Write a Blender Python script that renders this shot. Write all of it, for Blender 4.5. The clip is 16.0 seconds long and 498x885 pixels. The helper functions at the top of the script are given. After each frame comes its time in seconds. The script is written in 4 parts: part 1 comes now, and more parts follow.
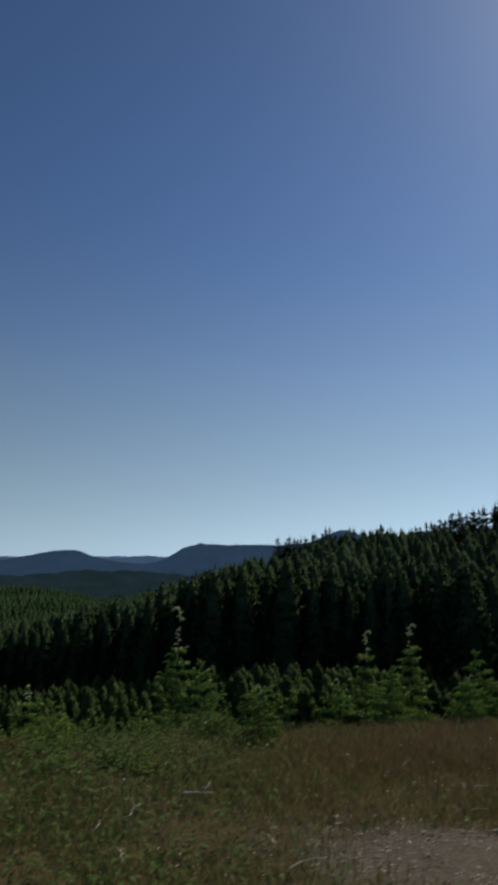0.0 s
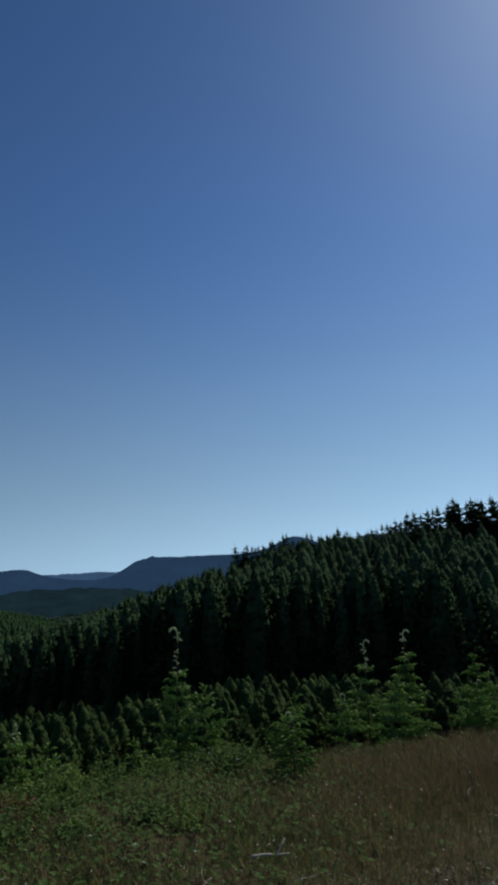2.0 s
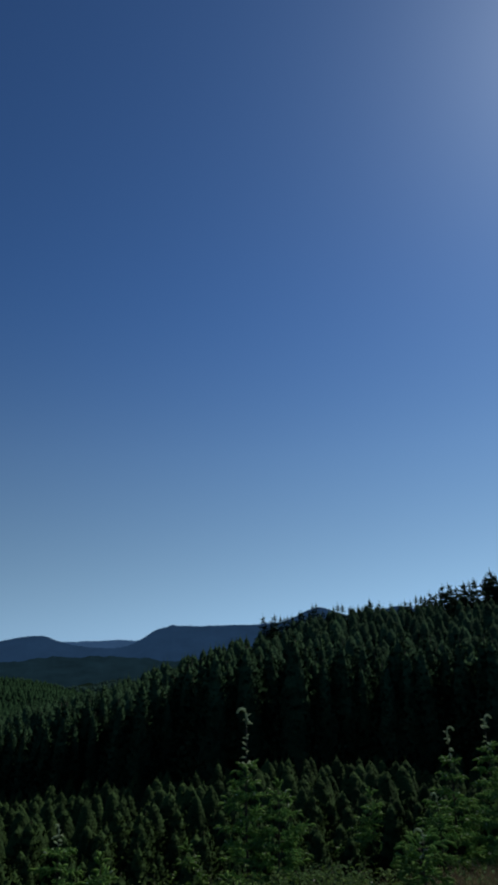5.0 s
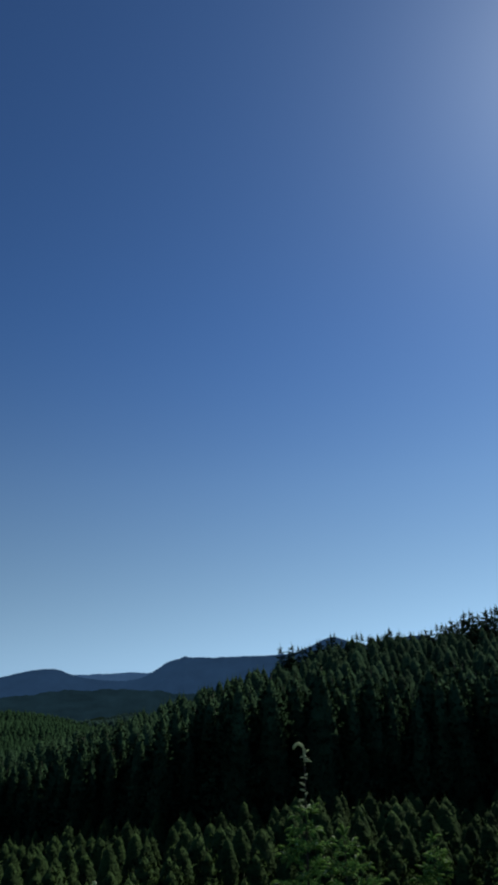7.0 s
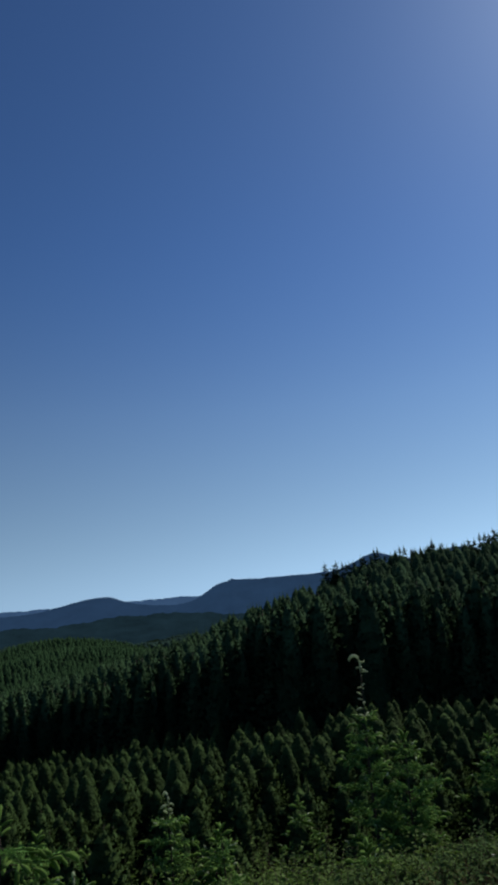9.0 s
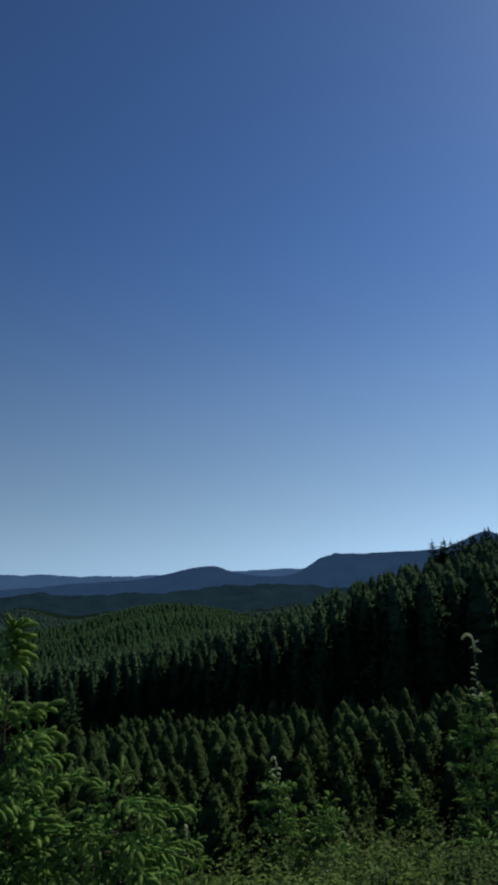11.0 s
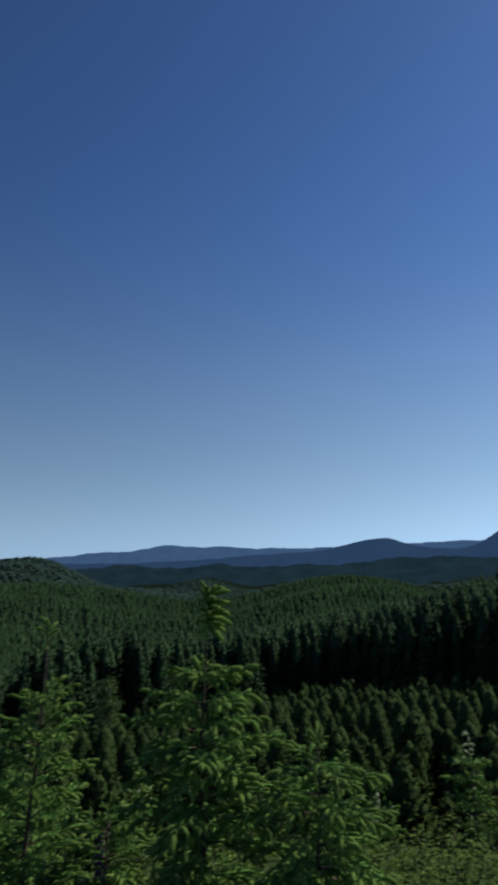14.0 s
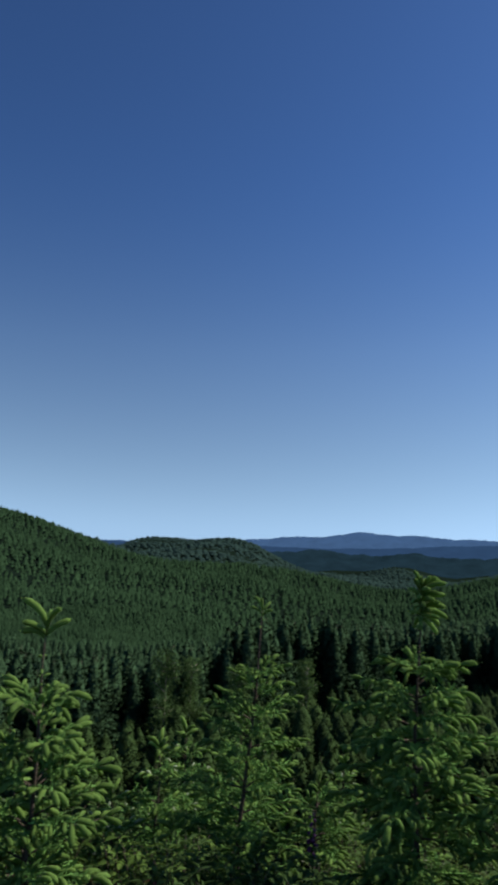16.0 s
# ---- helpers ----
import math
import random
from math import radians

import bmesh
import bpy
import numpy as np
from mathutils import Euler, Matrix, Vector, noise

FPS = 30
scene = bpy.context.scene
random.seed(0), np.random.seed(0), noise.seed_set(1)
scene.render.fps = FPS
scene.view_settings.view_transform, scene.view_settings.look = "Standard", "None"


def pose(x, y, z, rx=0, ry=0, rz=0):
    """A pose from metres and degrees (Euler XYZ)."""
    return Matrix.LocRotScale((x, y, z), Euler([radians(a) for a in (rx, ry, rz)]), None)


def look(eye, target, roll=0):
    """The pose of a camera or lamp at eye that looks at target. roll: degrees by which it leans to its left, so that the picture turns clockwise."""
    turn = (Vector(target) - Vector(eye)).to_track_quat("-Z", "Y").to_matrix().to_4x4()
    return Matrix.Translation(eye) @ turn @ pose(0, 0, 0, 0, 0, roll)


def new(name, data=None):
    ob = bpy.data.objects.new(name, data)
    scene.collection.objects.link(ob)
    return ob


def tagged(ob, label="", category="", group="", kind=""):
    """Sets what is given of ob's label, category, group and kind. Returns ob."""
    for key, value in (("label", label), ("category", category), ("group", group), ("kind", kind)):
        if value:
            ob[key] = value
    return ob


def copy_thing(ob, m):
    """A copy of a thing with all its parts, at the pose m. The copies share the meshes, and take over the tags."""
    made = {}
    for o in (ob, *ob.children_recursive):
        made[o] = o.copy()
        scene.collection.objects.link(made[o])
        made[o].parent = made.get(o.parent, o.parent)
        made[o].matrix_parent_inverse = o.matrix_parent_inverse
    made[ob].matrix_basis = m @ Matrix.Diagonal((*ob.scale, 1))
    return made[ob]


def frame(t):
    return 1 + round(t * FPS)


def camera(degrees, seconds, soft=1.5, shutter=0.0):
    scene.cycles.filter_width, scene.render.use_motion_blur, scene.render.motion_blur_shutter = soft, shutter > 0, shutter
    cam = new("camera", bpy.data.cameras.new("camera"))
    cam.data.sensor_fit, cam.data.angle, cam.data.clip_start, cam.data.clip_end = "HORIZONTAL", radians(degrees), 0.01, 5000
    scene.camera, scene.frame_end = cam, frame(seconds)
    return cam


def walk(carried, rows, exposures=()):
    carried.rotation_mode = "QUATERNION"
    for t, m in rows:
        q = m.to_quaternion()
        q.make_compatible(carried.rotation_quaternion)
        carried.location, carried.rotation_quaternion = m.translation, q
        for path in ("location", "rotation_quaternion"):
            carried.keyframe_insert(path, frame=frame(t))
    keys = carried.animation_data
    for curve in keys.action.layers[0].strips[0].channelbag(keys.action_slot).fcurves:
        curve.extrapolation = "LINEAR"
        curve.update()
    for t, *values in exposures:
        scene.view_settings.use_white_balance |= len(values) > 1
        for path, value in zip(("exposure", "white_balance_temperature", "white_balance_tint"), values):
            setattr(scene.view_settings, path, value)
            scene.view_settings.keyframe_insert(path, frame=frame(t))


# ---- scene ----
cam = camera(39.9, 16.0, soft=3.6, shutter=0.5)
PATH = [
    (0, (1.421, 0.125, 1.708), (1.075, 2.051, 2.122), 0.5),
    (0.5, (1.085, 0.276, 1.709), (0.685, 2.206, 2.044), -0.1),
    (1, (0.912, 0.355, 1.784), (0.677, 2.289, 2.237), -2.0),
    (1.2, (0.801, 0.468, 1.788), (0.586, 2.411, 2.209), 0.2),
    (1.5, (0.695, 0.64, 1.832), (0.44, 2.584, 2.228), 0.5),
    (2, (0.486, 0.816, 1.798), (0.291, 2.758, 2.236), -2.6),
    (2.5, (0.274, 0.953, 1.847), (0.112, 2.888, 2.326), -1.9),
    (2.7, (0.213, 1.065, 1.846), (-0.078, 2.969, 2.385), -2.5),
    (3, (0.034, 1.261, 1.864), (-0.262, 3.141, 2.478), -0.7),
    (3.5, (-0.198, 1.428, 1.858), (-0.479, 3.297, 2.512), -2.1),
    (4, (-0.297, 1.501, 1.889), (-0.448, 3.388, 2.532), -1.9),
    (4.2, (-0.324, 1.574, 1.881), (-0.543, 3.455, 2.523), -2.9),
    (6.3, (-0.996, 3.009, 1.844), (-1.299, 4.898, 2.429), 1.7),
    (6.5, (-1.068, 3.061, 1.832), (-1.455, 4.941, 2.394), 1.5),
    (7, (-1.201, 3.055, 1.843), (-1.477, 4.905, 2.552), -1.7),
    (7.5, (-1.268, 3.086, 1.868), (-1.679, 4.929, 2.529), -0.9),
    (8, (-1.318, 3.226, 1.855), (-1.704, 5.094, 2.458), -5.1),
    (8.2, (-1.302, 3.266, 1.852), (-1.657, 5.156, 2.402), -5.5),
    (10.3, (-1.326, 3.275, 1.845), (-1.839, 5.152, 2.308), -2.2),
    (10.4, (-1.338, 3.282, 1.842), (-1.881, 5.152, 2.298), -2.6),
    (10.5, (-1.354, 3.292, 1.839), (-1.933, 5.149, 2.305), -2.0),
    (11, (-1.388, 3.317, 1.834), (-2.084, 5.137, 2.282), -1.8),
    (11.5, (-1.388, 3.328, 1.828), (-2.092, 5.15, 2.257), -2.0),
    (12, (-1.39, 3.331, 1.829), (-2.104, 5.149, 2.258), -1.6),
    (12.5, (-1.391, 3.334, 1.827), (-2.123, 5.145, 2.257), -1.6),
    (13, (-1.395, 3.312, 1.832), (-2.192, 5.099, 2.248), -1.6),
    (13.5, (-1.428, 3.317, 1.833), (-2.398, 5.014, 2.255), -1.5),
    (14, (-1.48, 3.328, 1.822), (-2.614, 4.93, 2.205), -1.2),
    (14.5, (-1.508, 3.317, 1.821), (-2.783, 4.812, 2.194), -0.4),
    (15, (-1.542, 3.31, 1.822), (-2.92, 4.714, 2.181), 0.6),
    (15.5, (-1.562, 3.29, 1.823), (-3.033, 4.601, 2.167), 1.5),
    (16, (-1.587, 3.275, 1.824), (-3.133, 4.497, 2.165), 2.0),
]
walk(cam, [(t, look(eye, target, roll)) for t, eye, target, roll in PATH],
     exposures=[(0.0, 0.2, 8000, 6), (0.6, 0.03, 7400, 4), (1.5, 0.1, 7100, 2), (3.5, -0.08, 6250, 2), (6.5, -0.2, 6300, 2), (7.0, 0.06, 6400, 2), (7.5, -0.14, 6300, 2), (8.0, 0.0, 6400, 3), (11.0, 0.2, 6700, 6), (13.5, 0.3, 6700, 6), (16.0, 0.69, 6500, 8)])

# ---- light ----
world = bpy.data.worlds.new("sky")
scene.world = world
world.use_nodes = True
wt = world.node_tree
sky = wt.nodes.new("ShaderNodeTexSky")
sky.sky_type, sky.sun_disc = "NISHITA", False
SUN_EL, SUN_AZ = 45.0, 29.0           # degrees above the horizon, degrees to the right of +y
sky.sun_elevation, sky.sun_rotation = radians(SUN_EL), radians(SUN_AZ)
sky.air_density, sky.dust_density, sky.ozone_density = 0.8, 0.22, 4.5
gam = wt.nodes.new("ShaderNodeGamma")
gam.inputs[1].default_value = 1.46
wt.links.new(sky.outputs[0], gam.inputs[0])
tint = wt.nodes.new("ShaderNodeMix")
tint.data_type, tint.blend_type = "RGBA", "MULTIPLY"
tint.inputs["Factor"].default_value, tint.inputs["B"].default_value = 1.0, (0.97, 1.01, 0.985, 1)
wt.links.new(gam.outputs[0], tint.inputs["A"])
# summer haze, thickest at the horizon and thinning out upwards all round
way, split, thin, haze = wt.nodes.new("ShaderNodeTexCoord"), wt.nodes.new("ShaderNodeSeparateXYZ"), wt.nodes.new("ShaderNodeMapRange"), wt.nodes.new("ShaderNodeMix")
thin.interpolation_type = "SMOOTHSTEP"
for k, v in ((1, 0.0), (2, 0.55), (3, 0.95), (4, 0.0)):
    thin.inputs[k].default_value = v
haze.data_type = "RGBA"
grey, veil = wt.nodes.new("ShaderNodeRGBToBW"), wt.nodes.new("ShaderNodeMix")
veil.data_type, veil.blend_type = "RGBA", "MULTIPLY"
veil.inputs["Factor"].default_value, veil.inputs["B"].default_value = 1.0, (0.475, 0.73, 1.1, 1)
glow, lit = wt.nodes.new("ShaderNodeMapRange"), wt.nodes.new("ShaderNodeMath")
for k, v in ((1, 0.0), (2, 0.3), (3, 0.96), (4, 1.6)):
    glow.inputs[k].default_value = v
lit.operation = "MULTIPLY"
wt.links.new(split.outputs["Z"], glow.inputs[0])
wt.links.new(tint.outputs["Result"], grey.inputs[0])
wt.links.new(grey.outputs[0], lit.inputs[0])
wt.links.new(glow.outputs[0], lit.inputs[1])
wt.links.new(lit.outputs[0], veil.inputs["A"])
wt.links.new(veil.outputs["Result"], haze.inputs["B"])
wt.links.new(way.outputs["Generated"], split.inputs[0])
wt.links.new(split.outputs["Z"], thin.inputs[0])
wt.links.new(thin.outputs[0], haze.inputs["Factor"])
wt.links.new(tint.outputs["Result"], haze.inputs["A"])
wt.links.new(haze.outputs["Result"], wt.nodes["Background"].inputs[0])
wt.nodes["Background"].inputs[1].default_value = 0.0385

sun = new("sun", bpy.data.lights.new("sun", "SUN"))
sun.data.energy, sun.data.angle, sun.data.color = 3.3, radians(0.6), (1.0, 0.93, 0.82)
sd = Vector((math.sin(radians(SUN_AZ)) * math.cos(radians(SUN_EL)), math.cos(radians(SUN_AZ)) * math.cos(radians(SUN_EL)), math.sin(radians(SUN_EL))))
sun.matrix_world = look(sd * 200, (0, 0, 0))


# ---- materials ----
def material(name, color, rough=0.7, vary=0.25, scale=8.0, translucent=0.0, hue=None, per="island", bump=0.0, spec=0.3, fuzz=0.0, relief=0.03):
    """A node material: base colour broken up by noise at two scales, by a random value per piece, with relief and translucency."""
    m = bpy.data.materials.new(name)
    m.use_nodes = True
    nt, nodes, link = m.node_tree, m.node_tree.nodes, m.node_tree.links.new
    bsdf = nodes["Principled BSDF"]
    bsdf.inputs["Roughness"].default_value = rough
    bsdf.inputs["Specular IOR Level"].default_value = spec
    bsdf.inputs["Sheen Weight"].default_value, bsdf.inputs["Sheen Roughness"].default_value = fuzz, 0.4
    geo = nodes.new("ShaderNodeNewGeometry")
    n1, n2 = nodes.new("ShaderNodeTexNoise"), nodes.new("ShaderNodeTexNoise")
    n1.inputs["Scale"].default_value, n2.inputs["Scale"].default_value = scale, scale * 0.13
    for n in (n1, n2):
        n.inputs["Detail"].default_value = 4
        link(geo.outputs["Position"], n.inputs["Vector"])
    add = nodes.new("ShaderNodeMath")
    add.operation = "ADD"
    link(n1.outputs[0], add.inputs[0])
    link(n2.outputs[0], add.inputs[1])
    last = add.outputs[0]
    if per == "island":
        src = geo.outputs["Random Per Island"]
    else:
        src = nodes.new("ShaderNodeObjectInfo").outputs["Random"]
    mul = nodes.new("ShaderNodeMath")
    mul.operation = "MULTIPLY_ADD"
    mul.inputs[1].default_value = 0.5
    link(src, mul.inputs[0])
    link(last, mul.inputs[2])
    ramp = nodes.new("ShaderNodeMapRange")
    ramp.inputs[1].default_value, ramp.inputs[2].default_value = 0.7, 1.8
    link(mul.outputs[0], ramp.inputs[0])
    mix = nodes.new("ShaderNodeMix")
    mix.data_type = "RGBA"
    c = np.array(color)
    lo = c * (1 - vary)
    hi = np.array(hue) if hue else c * (1 + vary)
    mix.inputs["A"].default_value, mix.inputs["B"].default_value = (*lo, 1), (*hi, 1)
    link(ramp.outputs[0], mix.inputs["Factor"])
    link(mix.outputs["Result"], bsdf.inputs["Base Color"])
    if bump:
        b = nodes.new("ShaderNodeBump")
        b.inputs["Strength"].default_value, b.inputs["Distance"].default_value = bump, relief
        link(n1.outputs[0], b.inputs["Height"])
        link(b.outputs[0], bsdf.inputs["Normal"])
    if translucent:
        tr, ms = nodes.new("ShaderNodeBsdfTranslucent"), nodes.new("ShaderNodeMixShader")
        link(mix.outputs["Result"], tr.inputs["Color"])
        ms.inputs[0].default_value = translucent
        link(bsdf.outputs[0], ms.inputs[1])
        link(tr.outputs[0], ms.inputs[2])
        link(ms.outputs[0], nodes["Material Output"].inputs["Surface"])
    return m


BARK = material("fir_bark", (0.0585, 0.0442, 0.0325), 0.9, 0.4, 30, bump=0.5)
PALE_BARK = material("alder_bark", (0.238, 0.217, 0.182), 0.8, 0.4, 12, bump=0.3)
# Pale new growth, lightened further to paint the rim light on hooks and tips.
RIM_TIP = material("pale_rimlit_shoots", (0.42, 0.5, 0.3), 0.7, 0.2, 12, 0.5, hue=(0.56, 0.63, 0.43), spec=0.15, fuzz=0.08)
OLD_NEEDLE = material("old_needles", (0.1093, 0.2219, 0.05704), 0.85, 0.3, 14, 0.2, spec=0.1)
NEW_NEEDLE = material("new_needles", (0.151, 0.27, 0.05935), 0.9, 0.4, 10, 0.45, hue=(0.2265, 0.3724, 0.09326), spec=0.05, fuzz=0.06)
FIR = material("young_fir_needles", (0.02347, 0.04829, 0.0151), 0.9, 0.6, 9, 0.0, hue=(0.04433, 0.07968, 0.02414), spec=0.05, bump=1.0, relief=0.12)
STAND = material("stand_needles", (0.02362, 0.04905, 0.02543), 0.95, 0.6, 4, 0.0, hue=(0.04541, 0.08901, 0.0436), spec=0.02, bump=1.0, relief=0.25)
# Needle green with extra blue mixed in to paint the haze of distance.
HAZED_HILL_FOREST = material("haze_tinted_hill_needles", (0.023, 0.0437, 0.03825), 1.0, 0.25, 0.02, hue=(0.031, 0.057, 0.0476), spec=0.0)
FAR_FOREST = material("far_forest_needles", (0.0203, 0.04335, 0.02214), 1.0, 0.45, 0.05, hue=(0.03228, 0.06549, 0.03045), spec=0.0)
ALDER_LEAF = material("alder_leaves", (0.063, 0.12, 0.039), 0.8, 0.35, 5, 0.25, hue=(0.102, 0.1725, 0.054), spec=0.05)
BROAD = material("broad_leaves", (0.07658, 0.1442, 0.03013), 0.7, 0.3, 6, 0.3, hue=(0.1275, 0.2083, 0.04383), spec=0.1)
HERB = material("herb_leaves", (0.05938, 0.114, 0.03325), 0.75, 0.35, 9, 0.25, hue=(0.08553, 0.1469, 0.0475), spec=0.05)
DRY = material("dry_grass", (0.149, 0.1183, 0.05508), 0.9, 0.25, 1.6, 0.2, hue=(0.2026, 0.1669, 0.081), spec=0.05)
RED_GRASS = material("red_seed_grass", (0.14, 0.09, 0.064), 0.9, 0.25, 1.2, 0.2, hue=(0.18, 0.13, 0.085), spec=0.05)
SOIL = material("clearing_soil", (0.0486, 0.0378, 0.02295), 0.95, 0.35, 5, bump=0.6, hue=(0.0675, 0.0567, 0.0324), spec=0.05)


def add_gravel(m, centre, size):
    """Bare grey gravel round a centre, with an uneven edge."""
    nodes, link = m.node_tree.nodes, m.node_tree.links.new
    bsdf = nodes["Principled BSDF"]
    below = bsdf.inputs["Base Color"].links[0].from_socket
    geo, mp, sub = nodes.new("ShaderNodeNewGeometry"), nodes.new("ShaderNodeMapping"), nodes.new("ShaderNodeVectorMath")
    mp.vector_type = "TEXTURE"
    mp.inputs["Location"].default_value, mp.inputs["Scale"].default_value = (*centre, 0), (*size, 50)
    link(geo.outputs["Position"], mp.inputs["Vector"])
    sub.operation = "LENGTH"
    link(mp.outputs[0], sub.inputs[0])
    rag = nodes.new("ShaderNodeTexNoise")
    rag.inputs["Scale"].default_value, rag.inputs["Detail"].default_value = 3.0, 6
    link(geo.outputs["Position"], rag.inputs["Vector"])
    add, rng_ = nodes.new("ShaderNodeMath"), nodes.new("ShaderNodeMapRange")
    link(sub.outputs["Value"], add.inputs[0])
    link(rag.outputs[0], add.inputs[1])
    rng_.inputs[1].default_value, rng_.inputs[2].default_value, rng_.inputs[3].default_value, rng_.inputs[4].default_value = 1.05, 1.4, 1.0, 0.0
    link(add.outputs[0], rng_.inputs[0])
    grit = nodes.new("ShaderNodeTexVoronoi")
    grit.inputs["Scale"].default_value = 45
    link(geo.outputs["Position"], grit.inputs["Vector"])
    shade = nodes.new("ShaderNodeMix")
    shade.data_type = "RGBA"
    shade.inputs["A"].default_value, shade.inputs["B"].default_value = (0.04, 0.036, 0.03, 1), (0.1, 0.093, 0.08, 1)
    link(grit.outputs["Color"], shade.inputs["Factor"])
    mix = nodes.new("ShaderNodeMix")
    mix.data_type = "RGBA"
    link(rng_.outputs[0], mix.inputs["Factor"])
    link(below, mix.inputs["A"])
    link(shade.outputs["Result"], mix.inputs["B"])
    link(mix.outputs["Result"], bsdf.inputs["Base Color"])


add_gravel(SOIL, (2.2, 5.2), (1.9, 1.2))
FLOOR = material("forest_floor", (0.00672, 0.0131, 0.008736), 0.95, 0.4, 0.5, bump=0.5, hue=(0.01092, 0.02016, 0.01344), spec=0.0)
STONE = material("grey_stone", (0.208, 0.2015, 0.1885), 0.85, 0.3, 14, per="object", bump=0.4)
GRAVEL = material("loose_gravel", (0.208, 0.195, 0.1755), 0.9, 0.5, 20)
DEADWOOD = material("bleached_wood", (0.3645, 0.3375, 0.297), 0.85, 0.25, 25, bump=0.4)
CHIP = material("pale_chips", (0.405, 0.378, 0.3375), 0.9, 0.5, 30)
PETAL = material("pale_petals", (0.7, 0.68, 0.6), 0.6, 0.1, 20, 0.3)
PURPLE = material("purple_petals", (0.11, 0.03, 0.11), 0.6, 0.2, 20, 0.3)
RED = material("red_leaves", (0.14, 0.02, 0.022), 0.6, 0.3, 20, 0.3)


# Near-black base with blue emission: distance haze is put into the hills' own glow.
def haze_hill_material(name, color, glow, uneven=0.12):
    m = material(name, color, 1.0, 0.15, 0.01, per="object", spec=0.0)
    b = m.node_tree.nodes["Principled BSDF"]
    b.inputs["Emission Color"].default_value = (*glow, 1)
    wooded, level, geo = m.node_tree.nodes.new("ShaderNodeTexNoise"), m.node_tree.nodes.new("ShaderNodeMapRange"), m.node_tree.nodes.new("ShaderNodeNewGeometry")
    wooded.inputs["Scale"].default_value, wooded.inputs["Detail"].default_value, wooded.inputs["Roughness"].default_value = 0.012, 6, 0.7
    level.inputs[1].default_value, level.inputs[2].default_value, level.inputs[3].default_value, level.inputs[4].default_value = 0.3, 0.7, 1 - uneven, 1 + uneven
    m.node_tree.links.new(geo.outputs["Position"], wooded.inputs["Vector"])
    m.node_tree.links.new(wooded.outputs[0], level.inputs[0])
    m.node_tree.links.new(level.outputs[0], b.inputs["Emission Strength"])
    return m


FAR_HAZE = haze_hill_material("far_hills_haze_glow", (0.003, 0.005, 0.01), (0.031, 0.064, 0.135))
LOW_HAZE = haze_hill_material("low_hills_haze_glow", (0.001, 0.002, 0.002), (0.0078, 0.0182, 0.0275), 0.3)
MID_HAZE = haze_hill_material("mid_hills_haze_glow", (0.003, 0.005, 0.009), (0.015, 0.035, 0.078))


# ---- mesh helpers ----
def raw_mesh(name, V, F, mat, smooth=False, N=None):
    V, F = np.asarray(V, np.float32), np.asarray(F, np.int32)
    k = F.shape[1]
    me = bpy.data.meshes.new(name)
    me.vertices.add(len(V))
    me.vertices.foreach_set("co", V.ravel())
    me.loops.add(F.size)
    me.loops.foreach_set("vertex_index", F.ravel())
    me.polygons.add(len(F))
    me.polygons.foreach_set("loop_start", np.arange(0, F.size, k, dtype=np.int32))
    me.update(calc_edges=True)
    me.materials.append(mat)
    if N is not None:
        me.polygons.foreach_set("use_smooth", np.ones(len(F), bool))
        me.normals_split_custom_set_from_vertices(np.asarray(N, np.float32))
    if smooth:
        me.polygons.foreach_set("use_smooth", np.ones(len(F), bool))
    return me


def part(name, geo, mat, parent=None, label="", smooth=False, N=None):
    ob = new(name, raw_mesh(name, geo[0], geo[1], mat, smooth, N))
    ob.parent = parent
    return tagged(ob, label) if label else ob


def join(pieces):
    Vs, Fs, n = [], [], 0
    for V, F in pieces:
        Vs.append(V)
        Fs.append(F + n)
        n += len(V)
    return np.concatenate(Vs), np.concatenate(Fs)


def turn(yaw, pitch=0.0, roll=0.0):
    """Rows: where local x (pitched up, then yawed about z), y and z go."""
    cy, sy, cp, sp, cr, sr = math.cos(yaw), math.sin(yaw), math.cos(pitch), math.sin(pitch), math.cos(roll), math.sin(roll)
    rz = np.array([[cy, -sy, 0], [sy, cy, 0], [0, 0, 1]])
    ry = np.array([[cp, 0, -sp], [0, 1, 0], [sp, 0, cp]])
    rx = np.array([[1, 0, 0], [0, cr, -sr], [0, sr, cr]])
    return (rz @ ry @ rx).T


def put(geo, at, yaw=0.0, pitch=0.0, roll=0.0, size=1.0):
    return (geo[0] * size) @ turn(yaw, pitch, roll) + np.asarray(at), geo[1]


def tube(points, radii, sides=6):
    """A closed, tapered tube of triangles along points."""
    P = np.asarray(points, float)
    n = len(P)
    T = np.gradient(P, axis=0)
    T /= np.linalg.norm(T, axis=1)[:, None] + 1e-9
    ref = np.where(np.abs(T[:, 2:3]) < 0.9, [[0, 0, 1.0]], [[1.0, 0, 0]])
    A = np.cross(T, ref)
    A /= np.linalg.norm(A, axis=1)[:, None] + 1e-9
    B = np.cross(T, A)
    ang = np.arange(sides) * 2 * np.pi / sides
    V = P[:, None] + np.asarray(radii, float)[:, None, None] * (np.cos(ang)[None, :, None] * A[:, None] + np.sin(ang)[None, :, None] * B[:, None])
    F = []
    for i in range(n - 1):
        for j in range(sides):
            a, b, c, d = i * sides + j, i * sides + (j + 1) % sides, (i + 1) * sides + (j + 1) % sides, (i + 1) * sides + j
            F += [(a, b, c), (a, c, d)]
    for j in range(1, sides - 1):
        F += [(0, j + 1, j), ((n - 1) * sides, (n - 1) * sides + j, (n - 1) * sides + j + 1)]
    return V.reshape(-1, 3), np.array(F)


